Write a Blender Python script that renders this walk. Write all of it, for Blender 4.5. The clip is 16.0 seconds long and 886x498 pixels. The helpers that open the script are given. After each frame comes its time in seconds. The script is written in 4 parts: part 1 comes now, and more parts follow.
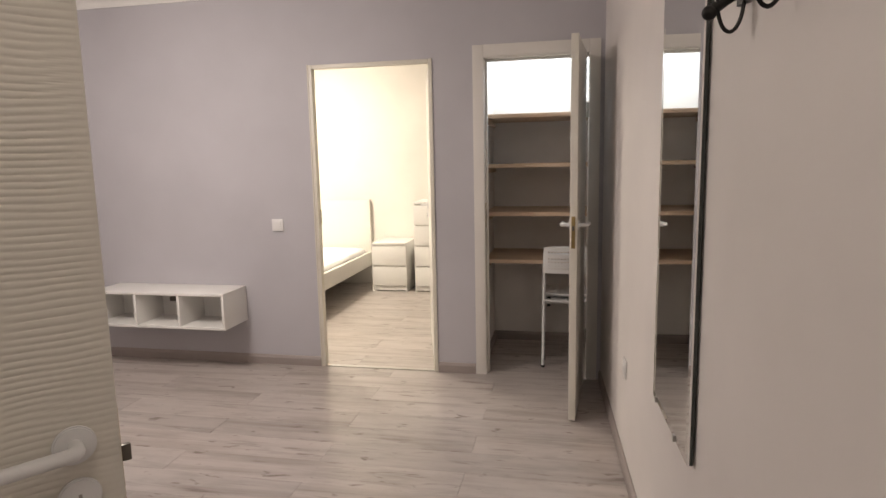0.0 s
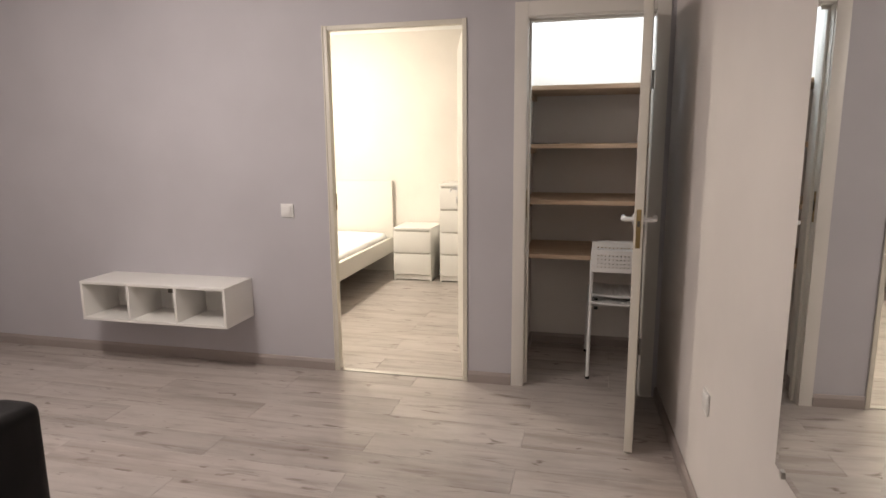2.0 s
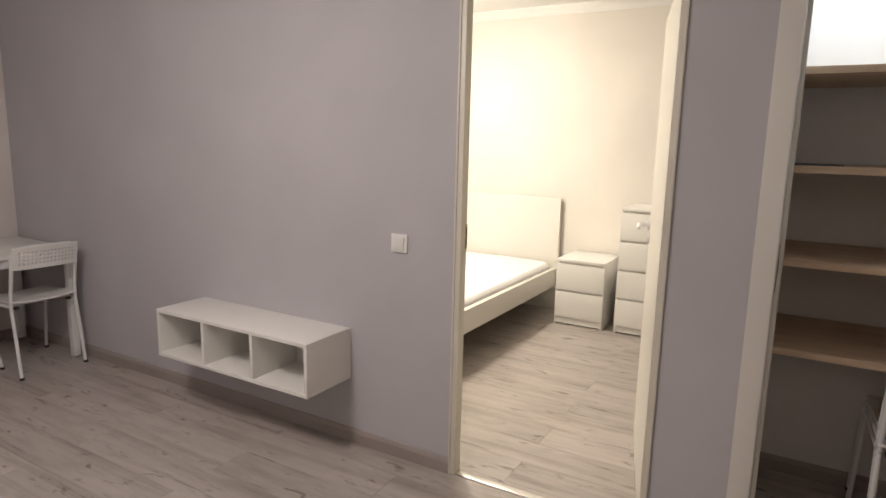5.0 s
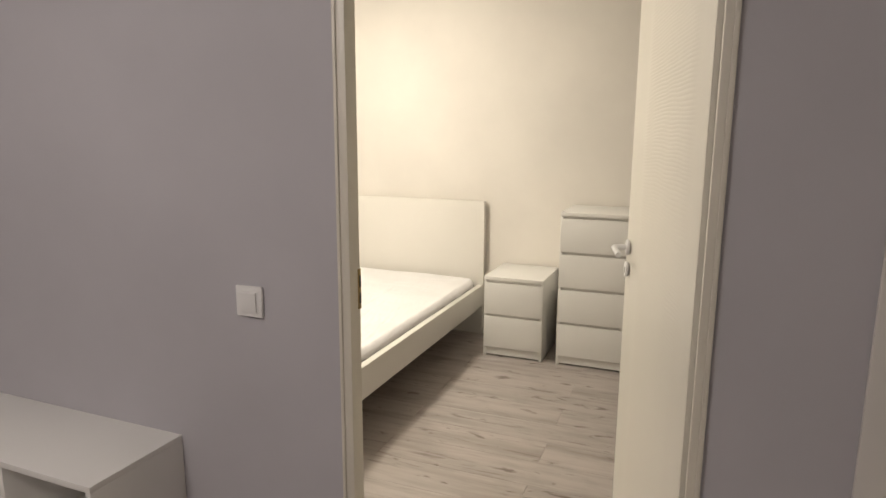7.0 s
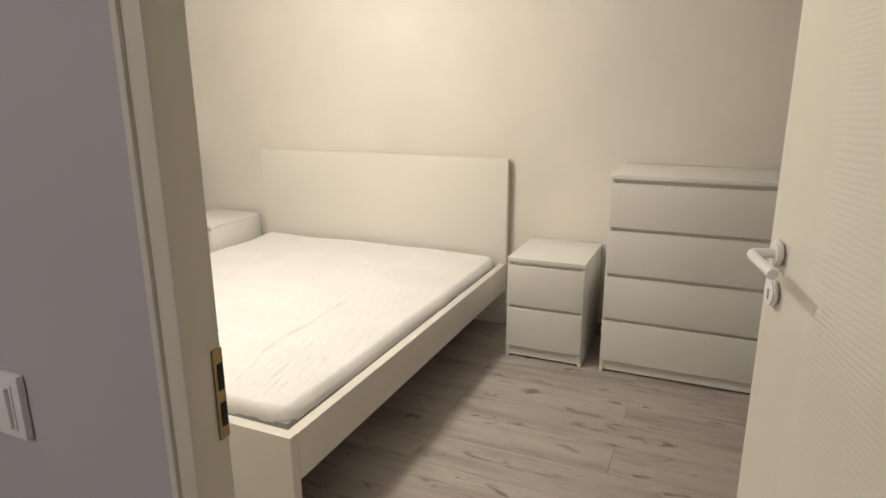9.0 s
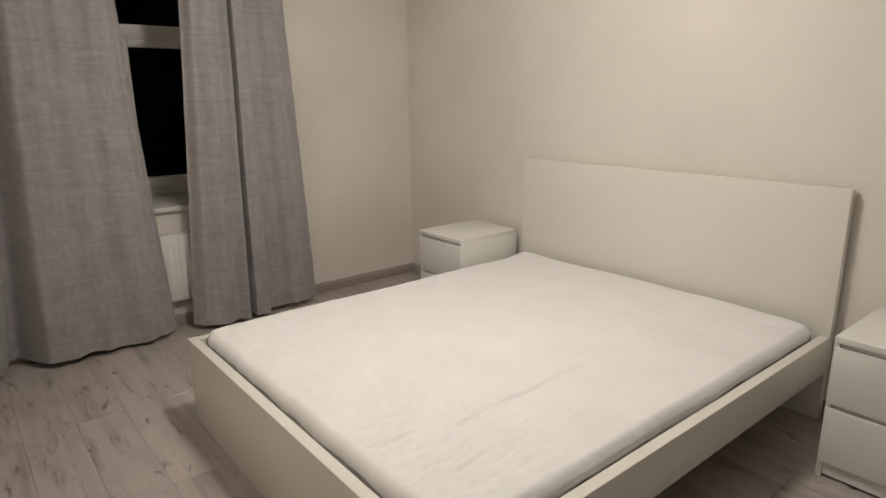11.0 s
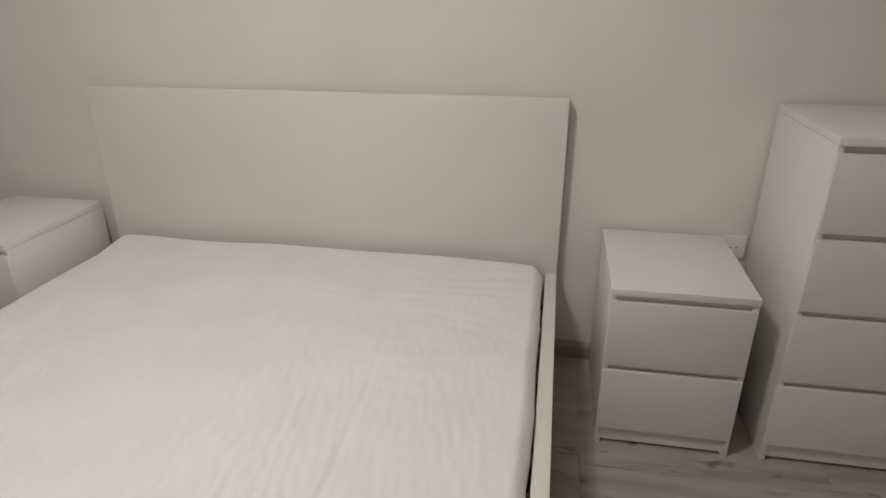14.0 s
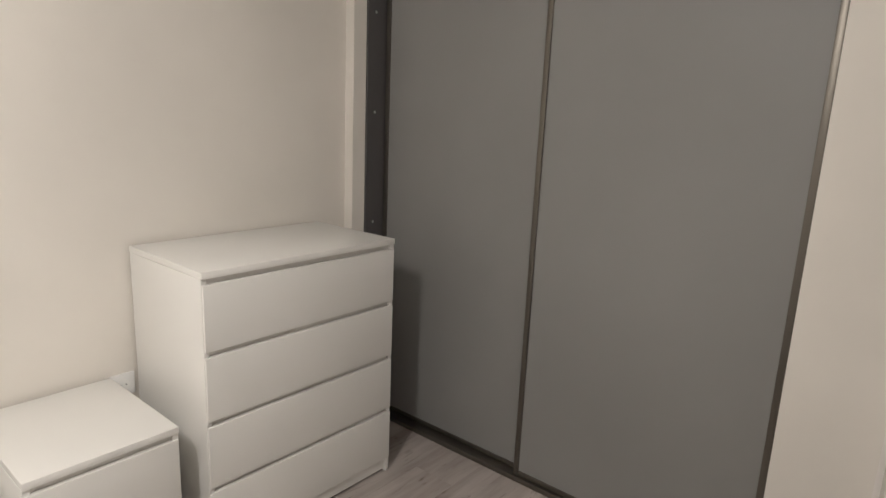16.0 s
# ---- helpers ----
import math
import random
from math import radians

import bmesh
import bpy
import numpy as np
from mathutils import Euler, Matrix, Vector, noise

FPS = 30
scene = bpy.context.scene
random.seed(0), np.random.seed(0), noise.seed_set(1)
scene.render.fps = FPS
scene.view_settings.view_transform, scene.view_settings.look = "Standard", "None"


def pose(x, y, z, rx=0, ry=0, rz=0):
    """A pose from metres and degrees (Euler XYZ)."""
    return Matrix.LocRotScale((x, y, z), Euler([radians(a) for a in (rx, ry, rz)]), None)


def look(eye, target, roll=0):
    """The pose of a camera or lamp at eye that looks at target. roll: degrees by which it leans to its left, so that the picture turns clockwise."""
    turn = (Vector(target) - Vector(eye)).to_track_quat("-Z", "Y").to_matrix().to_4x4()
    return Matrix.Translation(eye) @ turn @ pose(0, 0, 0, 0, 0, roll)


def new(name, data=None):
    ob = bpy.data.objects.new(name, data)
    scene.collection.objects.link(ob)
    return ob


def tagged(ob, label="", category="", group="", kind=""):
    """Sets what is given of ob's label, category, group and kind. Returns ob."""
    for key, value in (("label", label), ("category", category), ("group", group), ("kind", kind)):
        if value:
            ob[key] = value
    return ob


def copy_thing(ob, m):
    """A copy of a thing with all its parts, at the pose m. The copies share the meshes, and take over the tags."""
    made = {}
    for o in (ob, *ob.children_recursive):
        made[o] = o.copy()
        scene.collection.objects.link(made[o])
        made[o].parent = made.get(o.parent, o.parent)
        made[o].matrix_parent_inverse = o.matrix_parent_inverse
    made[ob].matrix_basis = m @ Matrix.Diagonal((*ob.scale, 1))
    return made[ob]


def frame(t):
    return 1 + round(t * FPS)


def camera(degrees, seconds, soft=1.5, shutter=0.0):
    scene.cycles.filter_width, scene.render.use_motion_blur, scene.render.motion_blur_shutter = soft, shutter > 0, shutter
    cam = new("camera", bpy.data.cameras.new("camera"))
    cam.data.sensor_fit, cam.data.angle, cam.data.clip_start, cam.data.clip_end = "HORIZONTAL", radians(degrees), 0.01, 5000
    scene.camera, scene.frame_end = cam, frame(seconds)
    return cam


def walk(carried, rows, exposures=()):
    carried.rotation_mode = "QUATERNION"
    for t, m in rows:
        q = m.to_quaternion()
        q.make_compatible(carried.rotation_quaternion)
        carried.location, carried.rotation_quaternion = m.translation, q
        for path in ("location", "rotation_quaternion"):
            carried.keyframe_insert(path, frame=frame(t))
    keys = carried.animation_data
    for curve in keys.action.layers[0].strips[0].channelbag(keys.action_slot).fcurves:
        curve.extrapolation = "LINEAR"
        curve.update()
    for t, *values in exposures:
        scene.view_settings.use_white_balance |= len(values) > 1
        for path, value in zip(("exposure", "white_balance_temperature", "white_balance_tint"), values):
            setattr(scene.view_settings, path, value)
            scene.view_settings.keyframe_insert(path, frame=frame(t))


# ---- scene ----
cam = camera(71.7, 16.0)
PATH = [
    (0, (-0.078, -0.455, 1.439), (-0.478, 1.484, 1.154), -1.2),
    (0.5, (-0.103, -0.367, 1.441), (-0.563, 1.554, 1.127), -1.5),
    (1, (-0.193, -0.219, 1.444), (-0.603, 1.713, 1.129), -1.1),
    (1.5, (-0.253, -0.103, 1.442), (-0.639, 1.828, 1.092), -0.5),
    (2, (-0.251, 0.076, 1.438), (-0.718, 1.989, 1.087), -0.5),
    (2.5, (-0.259, 0.262, 1.448), (-0.876, 2.14, 1.14), -0.5),
    (3, (-0.304, 0.445, 1.444), (-1.063, 2.273, 1.156), -0.3),
    (3.2, (-0.347, 0.523, 1.451), (-1.202, 2.311, 1.183), -0.1),
    (5.3, (-0.62, 1.421, 1.457), (-1.607, 3.125, 1.111), 1.3),
    (5.5, (-0.662, 1.508, 1.447), (-1.609, 3.234, 1.096), 1.2),
    (6, (-0.767, 1.764, 1.442), (-1.646, 3.529, 1.104), 1.2),
    (6.5, (-0.877, 1.986, 1.449), (-1.695, 3.778, 1.103), 0.9),
    (7, (-1.012, 2.232, 1.445), (-1.742, 4.06, 1.092), 0.3),
    (7.5, (-1.072, 2.446, 1.424), (-1.77, 4.276, 1.019), -0.5),
    (8, (-1.112, 2.701, 1.439), (-1.848, 4.516, 1.033), -0.1),
    (8.2, (-1.156, 2.791, 1.429), (-1.883, 4.605, 1.003), 0.0),
    (10.3, (-1.441, 3.518, 1.355), (-2.580, 5.094, 0.764), -0.9),
    (10.5, (-1.453, 3.57, 1.362), (-2.671, 5.057, 0.809), -0.8),
    (11, (-1.544, 3.718, 1.386), (-3.05, 4.939, 0.895), -0.7),
    (11.5, (-1.625, 3.919, 1.403), (-3.286, 4.954, 0.99), -1.4),
    (11.8, (-1.697, 4.036, 1.397), (-3.417, 4.990, 1.030), 0.9),
    (12, (-1.751, 4.105, 1.397), (-3.478, 5.005, 0.941), 0.5),
    (12.5, (-1.932, 4.238, 1.381), (-3.577, 5.225, 0.814), 1.5),
    (13, (-2.123, 4.359, 1.355), (-3.602, 5.525, 0.68), 1.0),
    (13.5, (-2.315, 4.387, 1.322), (-3.311, 5.973, 0.623), -0.4),
    (14, (-2.422, 4.423, 1.34), (-2.756, 6.23, 0.55), -0.2),
    (14.5, (-2.485, 4.44, 1.355), (-2.274, 6.267, 0.57), -2.7),
    (15, (-2.494, 4.485, 1.353), (-1.69, 6.171, 0.638), -0.4),
    (15.2, (-2.503, 4.488, 1.384), (-1.555, 6.112, 0.689), 0.9),
    (15.5, (-2.536, 4.481, 1.431), (-1.355, 5.966, 0.797), 3.5),
    (16, (-2.616, 4.405, 1.483), (-1.113, 5.653, 1.051), 2.5),
]
EXPOSURES = [
    (0.0, -0.35, 6520, 11), (2.0, -0.43, 6480, 11), (3.0, -0.43, 6470, 11), (5.5, -0.80, 6430, 10), (7.0, -1.13, 6380, 9), (8.2, -1.34, 6400, 9),
    (10.3, -1.70, 6150, 10), (11.0, -1.90, 6080, 11), (12.0, -1.92, 5880, 13), (13.0, -2.05, 5900, 13), (13.5, -2.20, 5840, 13), (14.5, -2.14, 5830, 13),
    (15.0, -1.86, 5840, 13), (16.0, -1.31, 5790, 12),
]
walk(cam, [(t, look(eye, target, roll)) for t, eye, target, roll in PATH], EXPOSURES)

# ---------------------------------------------------------------- plan (metres)
Y_DOORWALL = 3.52        # living-room face of the wall with the two doors
Y_DOORWALL_B = 3.636     # bedroom face of the same wall
Y_BACK = 6.53            # headboard wall
X_WIN = -5.40            # window wall
CEIL = 2.63
RW_ANGLE = math.atan(0.046)


def right_wall_x(y):
    """Face of the slightly skewed right-hand wall of the living room."""
    return 0.200 - 0.046 * (y - 2.08)


# ---------------------------------------------------------------- world and lamps
world = bpy.data.worlds.new("night")
scene.world = world
world.use_nodes = True
world.node_tree.nodes["Background"].inputs["Color"].default_value = (0.010, 0.012, 0.018, 1)
world.node_tree.nodes["Background"].inputs["Strength"].default_value = 0.3

LIVING_LAMP = (-2.52, 1.74, 2.42)
HALL_LAMP = (-0.45, -0.75, 2.42)
BED_LAMP = (-3.17, 5.00, 2.34)
CLOSET_LAMP = (-0.25, 4.14, 2.42)


def bulb(name, place, watts, colour, radius):
    data = bpy.data.lights.new(name, "POINT")
    data.energy, data.color, data.shadow_soft_size = watts, colour, radius
    ob = new(name, data)
    ob.location = place
    return ob


def bowl_light(name, place, watts, colour):
    """The downward part of a flush bowl lamp's light."""
    data = bpy.data.lights.new(name, "AREA")
    data.shape, data.size = "DISK", 0.32
    data.energy, data.color = watts, colour
    ob = new(name, data)
    ob.location = (place[0], place[1], 2.50)
    return ob


bulb("living_bulb", LIVING_LAMP, 61, (1.0, 0.90, 0.83), 0.36)
bowl_light("living_bowl", LIVING_LAMP, 24, (1.0, 0.90, 0.83))
bulb("hall_bulb", HALL_LAMP, 9, (1.0, 0.90, 0.80), 0.13)
bulb("bedroom_bulb", BED_LAMP, 90, (1.0, 0.90, 0.74), 0.11)
bowl_light("bedroom_bowl", BED_LAMP, 60, (1.0, 0.90, 0.74))
bulb("closet_bulb", CLOSET_LAMP, 17, (0.72, 0.87, 1.0), 0.06)


# ---------------------------------------------------------------- materials
def material(name, colour, rough=0.5, metal=0.0, spec=0.5):
    m = bpy.data.materials.new(name)
    m.use_nodes = True
    b = m.node_tree.nodes["Principled BSDF"]
    b.inputs["Base Color"].default_value = (*colour, 1)
    b.inputs["Roughness"].default_value = rough
    b.inputs["Metallic"].default_value = metal
    b.inputs["Specular IOR Level"].default_value = spec
    return m


def node(m, kind, **values):
    n = m.node_tree.nodes.new(kind)
    for key, value in values.items():
        if key in n.inputs:
            n.inputs[key].default_value = value
    return n


def link(m, a, b):
    m.node_tree.links.new(a, b)


def bsdf(m):
    return m.node_tree.nodes["Principled BSDF"]


def coords(m, scale=(1, 1, 1), shuffle=False):
    tc = node(m, "ShaderNodeTexCoord")
    mp = node(m, "ShaderNodeMapping")
    mp.inputs["Scale"].default_value = scale
    if shuffle:
        info = node(m, "ShaderNodeObjectInfo")
        mul = node(m, "ShaderNodeVectorMath")
        mul.operation = "MULTIPLY"
        mul.inputs[1].default_value = (37.0, 19.0, 11.0)
        link(m, info.outputs["Random"], mul.inputs[0])
        link(m, mul.outputs[0], mp.inputs["Location"])
    link(m, tc.outputs["Object"], mp.inputs["Vector"])
    return mp.outputs["Vector"]


def ramp(m, stops):
    r = node(m, "ShaderNodeValToRGB")
    r.color_ramp.elements.remove(r.color_ramp.elements[1])
    r.color_ramp.elements[0].position = stops[0][0]
    r.color_ramp.elements[0].color = (*stops[0][1], 1)
    for p, c in stops[1:]:
        e = r.color_ramp.elements.new(p)
        e.color = (*c, 1)
    return r


def bump(m, height, strength, distance):
    b = node(m, "ShaderNodeBump", Strength=strength, Distance=distance)
    link(m, height, b.inputs["Height"])
    link(m, b.outputs["Normal"], bsdf(m).inputs["Normal"])
    return b


def shades(colour, amount):
    return tuple(max(0.0, c * (1 - amount)) for c in colour), tuple(min(1.0, c * (1 + amount)) for c in colour)


def painted(name, colour, rough=0.55, blotch=0.05, grain=90.0, relief=0.12, depth=0.002):
    """Paint with soft blotches and a roller's fine grain."""
    m = material(name, colour, rough)
    v = coords(m)
    big = node(m, "ShaderNodeTexNoise", Scale=1.7, Detail=4.0)
    fine = node(m, "ShaderNodeTexNoise", Scale=grain, Detail=3.0)
    link(m, v, big.inputs["Vector"])
    link(m, v, fine.inputs["Vector"])
    lo, hi = shades(colour, blotch)
    r = ramp(m, [(0.3, lo), (0.7, hi)])
    link(m, big.outputs["Fac"], r.inputs["Fac"])
    link(m, r.outputs["Color"], bsdf(m).inputs["Base Color"])
    bump(m, fine.outputs["Fac"], relief, depth)
    rr = node(m, "ShaderNodeMapRange")
    rr.inputs["To Min"].default_value, rr.inputs["To Max"].default_value = rough - 0.06, rough + 0.08
    link(m, big.outputs["Fac"], rr.inputs["Value"])
    link(m, rr.outputs["Result"], bsdf(m).inputs["Roughness"])
    return m


def laminate(name):
    """Pale greige oak laminate: long straight grain, smoky streaks, drawn-out dark flecks and knots, different on each plank."""
    m = material(name, (0.42, 0.37, 0.33), 0.30)
    v = coords(m, (1, 1, 1), shuffle=True)

    def streaks(scale, detail, rough, bend):
        mp = node(m, "ShaderNodeMapping")
        mp.inputs["Scale"].default_value = scale
        link(m, v, mp.inputs["Vector"])
        n = node(m, "ShaderNodeTexNoise", Scale=1.0, Detail=detail, Roughness=rough, Distortion=bend)
        link(m, mp.outputs[0], n.inputs["Vector"])
        return n.outputs["Fac"]

    def blend(kind, fac, a, b):
        mix = node(m, "ShaderNodeMix")
        mix.data_type, mix.blend_type = "RGBA", kind
        for value, at in ((fac, 0), (a, 6), (b, 7)):
            if isinstance(value, (int, float, tuple)):
                mix.inputs[at].default_value = value
            else:
                link(m, value, mix.inputs[at])
        return mix.outputs[2]

    grain = streaks((1.5, 27.0, 27.0), 5.0, 0.55, 0.3)
    base = ramp(m, [(0.25, (0.405, 0.362, 0.336)), (0.48, (0.448, 0.404, 0.378)), (0.75, (0.480, 0.437, 0.411))])
    link(m, grain, base.inputs["Fac"])
    # smoky bands that follow the grain
    band = ramp(m, [(0.30, (1.04, 1.04, 1.035)), (0.50, (1, 1, 1)), (0.58, (0.88, 0.865, 0.855)), (0.68, (0.76, 0.73, 0.705)), (0.78, (0.64, 0.60, 0.57))])
    link(m, streaks((0.9, 11.0, 11.0), 4.0, 0.55, 0.45), band.inputs["Fac"])
    tone = blend("MULTIPLY", 1.0, base.outputs["Color"], band.outputs["Color"])
    # soft mottling
    mottle = ramp(m, [(0.32, (0.88, 0.87, 0.865)), (0.50, (1, 1, 1)), (0.70, (1.05, 1.045, 1.04))])
    link(m, streaks((5.0, 13.0, 13.0), 3.0, 0.6, 0.2), mottle.inputs["Fac"])
    tone = blend("MULTIPLY", 1.0, tone, mottle.outputs["Color"])
    # clusters of thin dark cracks
    crack = ramp(m, [(0.55, (0, 0, 0)), (0.64, (0.45, 0.45, 0.45)), (0.74, (0.85, 0.85, 0.85))])
    link(m, streaks((3.2, 30.0, 30.0), 4.0, 0.58, 0.7), crack.inputs["Fac"])
    where = ramp(m, [(0.49, (0, 0, 0)), (0.60, (1, 1, 1))])
    link(m, streaks((2.1, 7.0, 7.0), 2.0, 0.5, 0.0), where.inputs["Fac"])
    marks = blend("MULTIPLY", 1.0, crack.outputs["Color"], where.outputs["Color"])
    tone = blend("MIX", marks, tone, (0.145, 0.105, 0.083, 1))
    # small knots
    knot = ramp(m, [(0.635, (0, 0, 0)), (0.73, (0.85, 0.85, 0.85))])
    link(m, streaks((8.0, 20.0, 20.0), 3.0, 0.5, 0.5), knot.inputs["Fac"])
    tone = blend("MIX", knot.outputs["Color"], tone, (0.155, 0.115, 0.092, 1))
    # each plank a little lighter or darker
    info = node(m, "ShaderNodeObjectInfo")
    hsv = node(m, "ShaderNodeHueSaturation")
    rng = node(m, "ShaderNodeMapRange")
    rng.inputs["To Min"].default_value, rng.inputs["To Max"].default_value = 0.90, 1.07
    link(m, info.outputs["Random"], rng.inputs["Value"])
    link(m, rng.outputs["Result"], hsv.inputs["Value"])
    link(m, tone, hsv.inputs["Color"])
    link(m, hsv.outputs["Color"], bsdf(m).inputs["Base Color"])
    bump(m, grain, 0.10, 0.002)
    return m


def wood(name, light, darker, rough=0.5):
    """Planed pine or spruce with long soft grain."""
    m = material(name, light, rough)
    v = coords(m, (1.2, 18.0, 18.0), shuffle=True)
    n = node(m, "ShaderNodeTexNoise", Scale=2.0, Detail=6.0, Distortion=0.7)
    link(m, v, n.inputs["Vector"])
    r = ramp(m, [(0.3, darker), (0.6, light)])
    link(m, n.outputs["Fac"], r.inputs["Fac"])
    link(m, r.outputs["Color"], bsdf(m).inputs["Base Color"])
    bump(m, n.outputs["Fac"], 0.15, 0.002)
    return m


def slub_linen(name):
    """Grey slubby curtain cloth: broken threads both ways, soft blotches where the yarn thickens, faint sheen."""
    m = material(name, (0.27, 0.26, 0.26), 0.6)
    total = None
    for scale, weight in (((4, 4, 55), 0.31), ((45, 45, 5), 0.22), ((9, 9, 7), 0.22), ((34, 34, 26), 0.25)):
        n = node(m, "ShaderNodeTexNoise", Scale=1.0, Detail=4.0, Roughness=0.62, Distortion=0.35)
        link(m, coords(m, scale), n.inputs["Vector"])
        k = node(m, "ShaderNodeMath")
        k.operation = "MULTIPLY_ADD"
        k.inputs[1].default_value = weight
        link(m, n.outputs["Fac"], k.inputs[0])
        if total is None:
            k.inputs[2].default_value = 0.0
        else:
            link(m, total, k.inputs[2])
        total = k.outputs[0]
    r = ramp(m, [(0.36, (0.250, 0.237, 0.242)), (0.5, (0.322, 0.306, 0.312)), (0.63, (0.405, 0.386, 0.393))])
    link(m, total, r.inputs["Fac"])
    link(m, r.outputs["Color"], bsdf(m).inputs["Base Color"])
    bsdf(m).inputs["Sheen Weight"].default_value = 0.3
    bump(m, total, 0.45, 0.004)
    return m


def quilted(name):
    """White mattress ticking with fine weave and faint creases."""
    m = material(name, (0.80, 0.785, 0.77), 0.85)
    v = coords(m)
    weave = node(m, "ShaderNodeTexNoise", Scale=420.0, Detail=2.0)
    link(m, v, weave.inputs["Vector"])
    crease = node(m, "ShaderNodeTexNoise", Scale=5.0, Detail=4.0)
    link(m, v, crease.inputs["Vector"])
    r = ramp(m, [(0.3, (0.815, 0.80, 0.797)), (0.7, (0.86, 0.847, 0.846))])
    link(m, crease.outputs["Fac"], r.inputs["Fac"])
    link(m, r.outputs["Color"], bsdf(m).inputs["Base Color"])
    bump(m, weave.outputs["Fac"], 0.2, 0.001)
    return m


def leather(name):
    m = material(name, (0.008, 0.0075, 0.008), 0.55, 0.0, 0.16)
    v = coords(m)
    n = node(m, "ShaderNodeTexVoronoi", Scale=320.0)
    link(m, v, n.inputs["Vector"])
    big = node(m, "ShaderNodeTexNoise", Scale=6.0, Detail=3.0)
    link(m, v, big.inputs["Vector"])
    r = ramp(m, [(0.3, (0.006, 0.0055, 0.006)), (0.7, (0.013, 0.012, 0.0125))])
    link(m, big.outputs["Fac"], r.inputs["Fac"])
    link(m, r.outputs["Color"], bsdf(m).inputs["Base Color"])
    bump(m, n.outputs["Distance"], 0.2, 0.001)
    return m


WALL_LILAC = painted("lilac_grey_wall_paint", (0.50, 0.485, 0.515), 0.62)
WALL_WHITE = painted("warm_white_wall_paint", (0.715, 0.672, 0.652), 0.62)
WALL_CREAM = painted("cream_wall_paint", (0.770, 0.730, 0.674), 0.62)
CEILING_PAINT = painted("ceiling_paint", (0.85, 0.84, 0.82), 0.8)
CLOSET_PAINT = painted("closet_wall_paint", (0.81, 0.77, 0.735), 0.7)
FLOOR_PLANK = laminate("greige_oak_laminate")
FLOOR_BED = material("floor_underlay", (0.10, 0.085, 0.075), 0.8)
BASEBOARD = painted("taupe_baseboard_foil", (0.335, 0.290, 0.272), 0.45, 0.10, 40.0)
DOOR_PAINT = painted("off_white_door_lacquer", (0.74, 0.71, 0.64), 0.33, 0.03, 60.0, 0.05)
FRAME_PAINT = painted("ivory_frame_lacquer", (0.70, 0.66, 0.575), 0.35, 0.04, 60.0, 0.05)
CASING_PAINT = painted("white_casing_lacquer", (0.72, 0.69, 0.65), 0.35, 0.03, 60.0, 0.05)
WHITE_FOIL = painted("white_furniture_foil", (0.80, 0.785, 0.755), 0.30, 0.02, 120.0, 0.04)
WHITE_FOIL_EDGE = painted("white_bed_lacquer", (0.78, 0.75, 0.695), 0.33, 0.02, 120.0, 0.04)
SLOT_DARK = material("recess_grey", (0.33, 0.32, 0.30), 0.6)
# greyer than the furniture foil: shade of the drawer grips put into the colour
SLOT_SHADE = material("recess_shade", (0.66, 0.64, 0.61), 0.6)
WHITE_PLASTIC = painted("white_plastic", (0.82, 0.81, 0.80), 0.32, 0.02, 150.0, 0.05)
WHITE_METAL = painted("white_powder_coat", (0.80, 0.80, 0.80), 0.35, 0.02, 200.0, 0.05)
PINE = wood("pale_spruce_board", (0.66, 0.50, 0.36), (0.52, 0.37, 0.25))
CURTAIN = slub_linen("grey_slub_curtain")
MATTRESS = quilted("white_mattress_cloth")
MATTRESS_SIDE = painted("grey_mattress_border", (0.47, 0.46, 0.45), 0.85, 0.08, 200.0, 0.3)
LEATHER = leather("black_leather")
BRASS = material("dull_brass", (0.36, 0.27, 0.13), 0.38, 1.0)
STEEL = material("brushed_steel", (0.55, 0.54, 0.52), 0.32, 1.0)
BLACK_METAL = material("black_iron", (0.02, 0.018, 0.017), 0.42, 0.6)
RUBBER = material("black_rubber", (0.015, 0.015, 0.015), 0.7)
BRONZE = material("bronze_profile", (0.16, 0.145, 0.125), 0.38, 0.85)
WARDROBE_GREY = painted("matt_grey_panel", (0.232, 0.227, 0.223), 0.50, 0.05, 260.0, 0.10)
WARDROBE_DARK = painted("dark_grey_carcass", (0.075, 0.070, 0.070), 0.5, 0.05)
MIRROR = material("mirror_silver", (0.88, 0.89, 0.88), 0.012, 1.0)
MIRROR_EDGE = material("mirror_edge", (0.05, 0.055, 0.05), 0.25)
PVC = painted("white_window_pvc", (0.72, 0.70, 0.66), 0.35, 0.02, 80.0, 0.04)
SILL = painted("white_sill", (0.74, 0.72, 0.69), 0.35, 0.03)
RADIATOR = painted("white_radiator_enamel", (0.80, 0.79, 0.77), 0.30, 0.02, 80.0, 0.04)
GLASS = material("window_glass", (1, 1, 1), 0.0)
bsdf(GLASS).inputs["Transmission Weight"].default_value = 1.0
bsdf(GLASS).inputs["IOR"].default_value = 1.5
LAMP_GLASS = material("lit_opal_glass", (0.9, 0.88, 0.84), 0.3)
bsdf(LAMP_GLASS).inputs["Emission Color"].default_value = (1.0, 0.90, 0.76, 1)
bsdf(LAMP_GLASS).inputs["Emission Strength"].default_value = 9.0
PAPER = material("dark_paper", (0.06, 0.06, 0.07), 0.6)


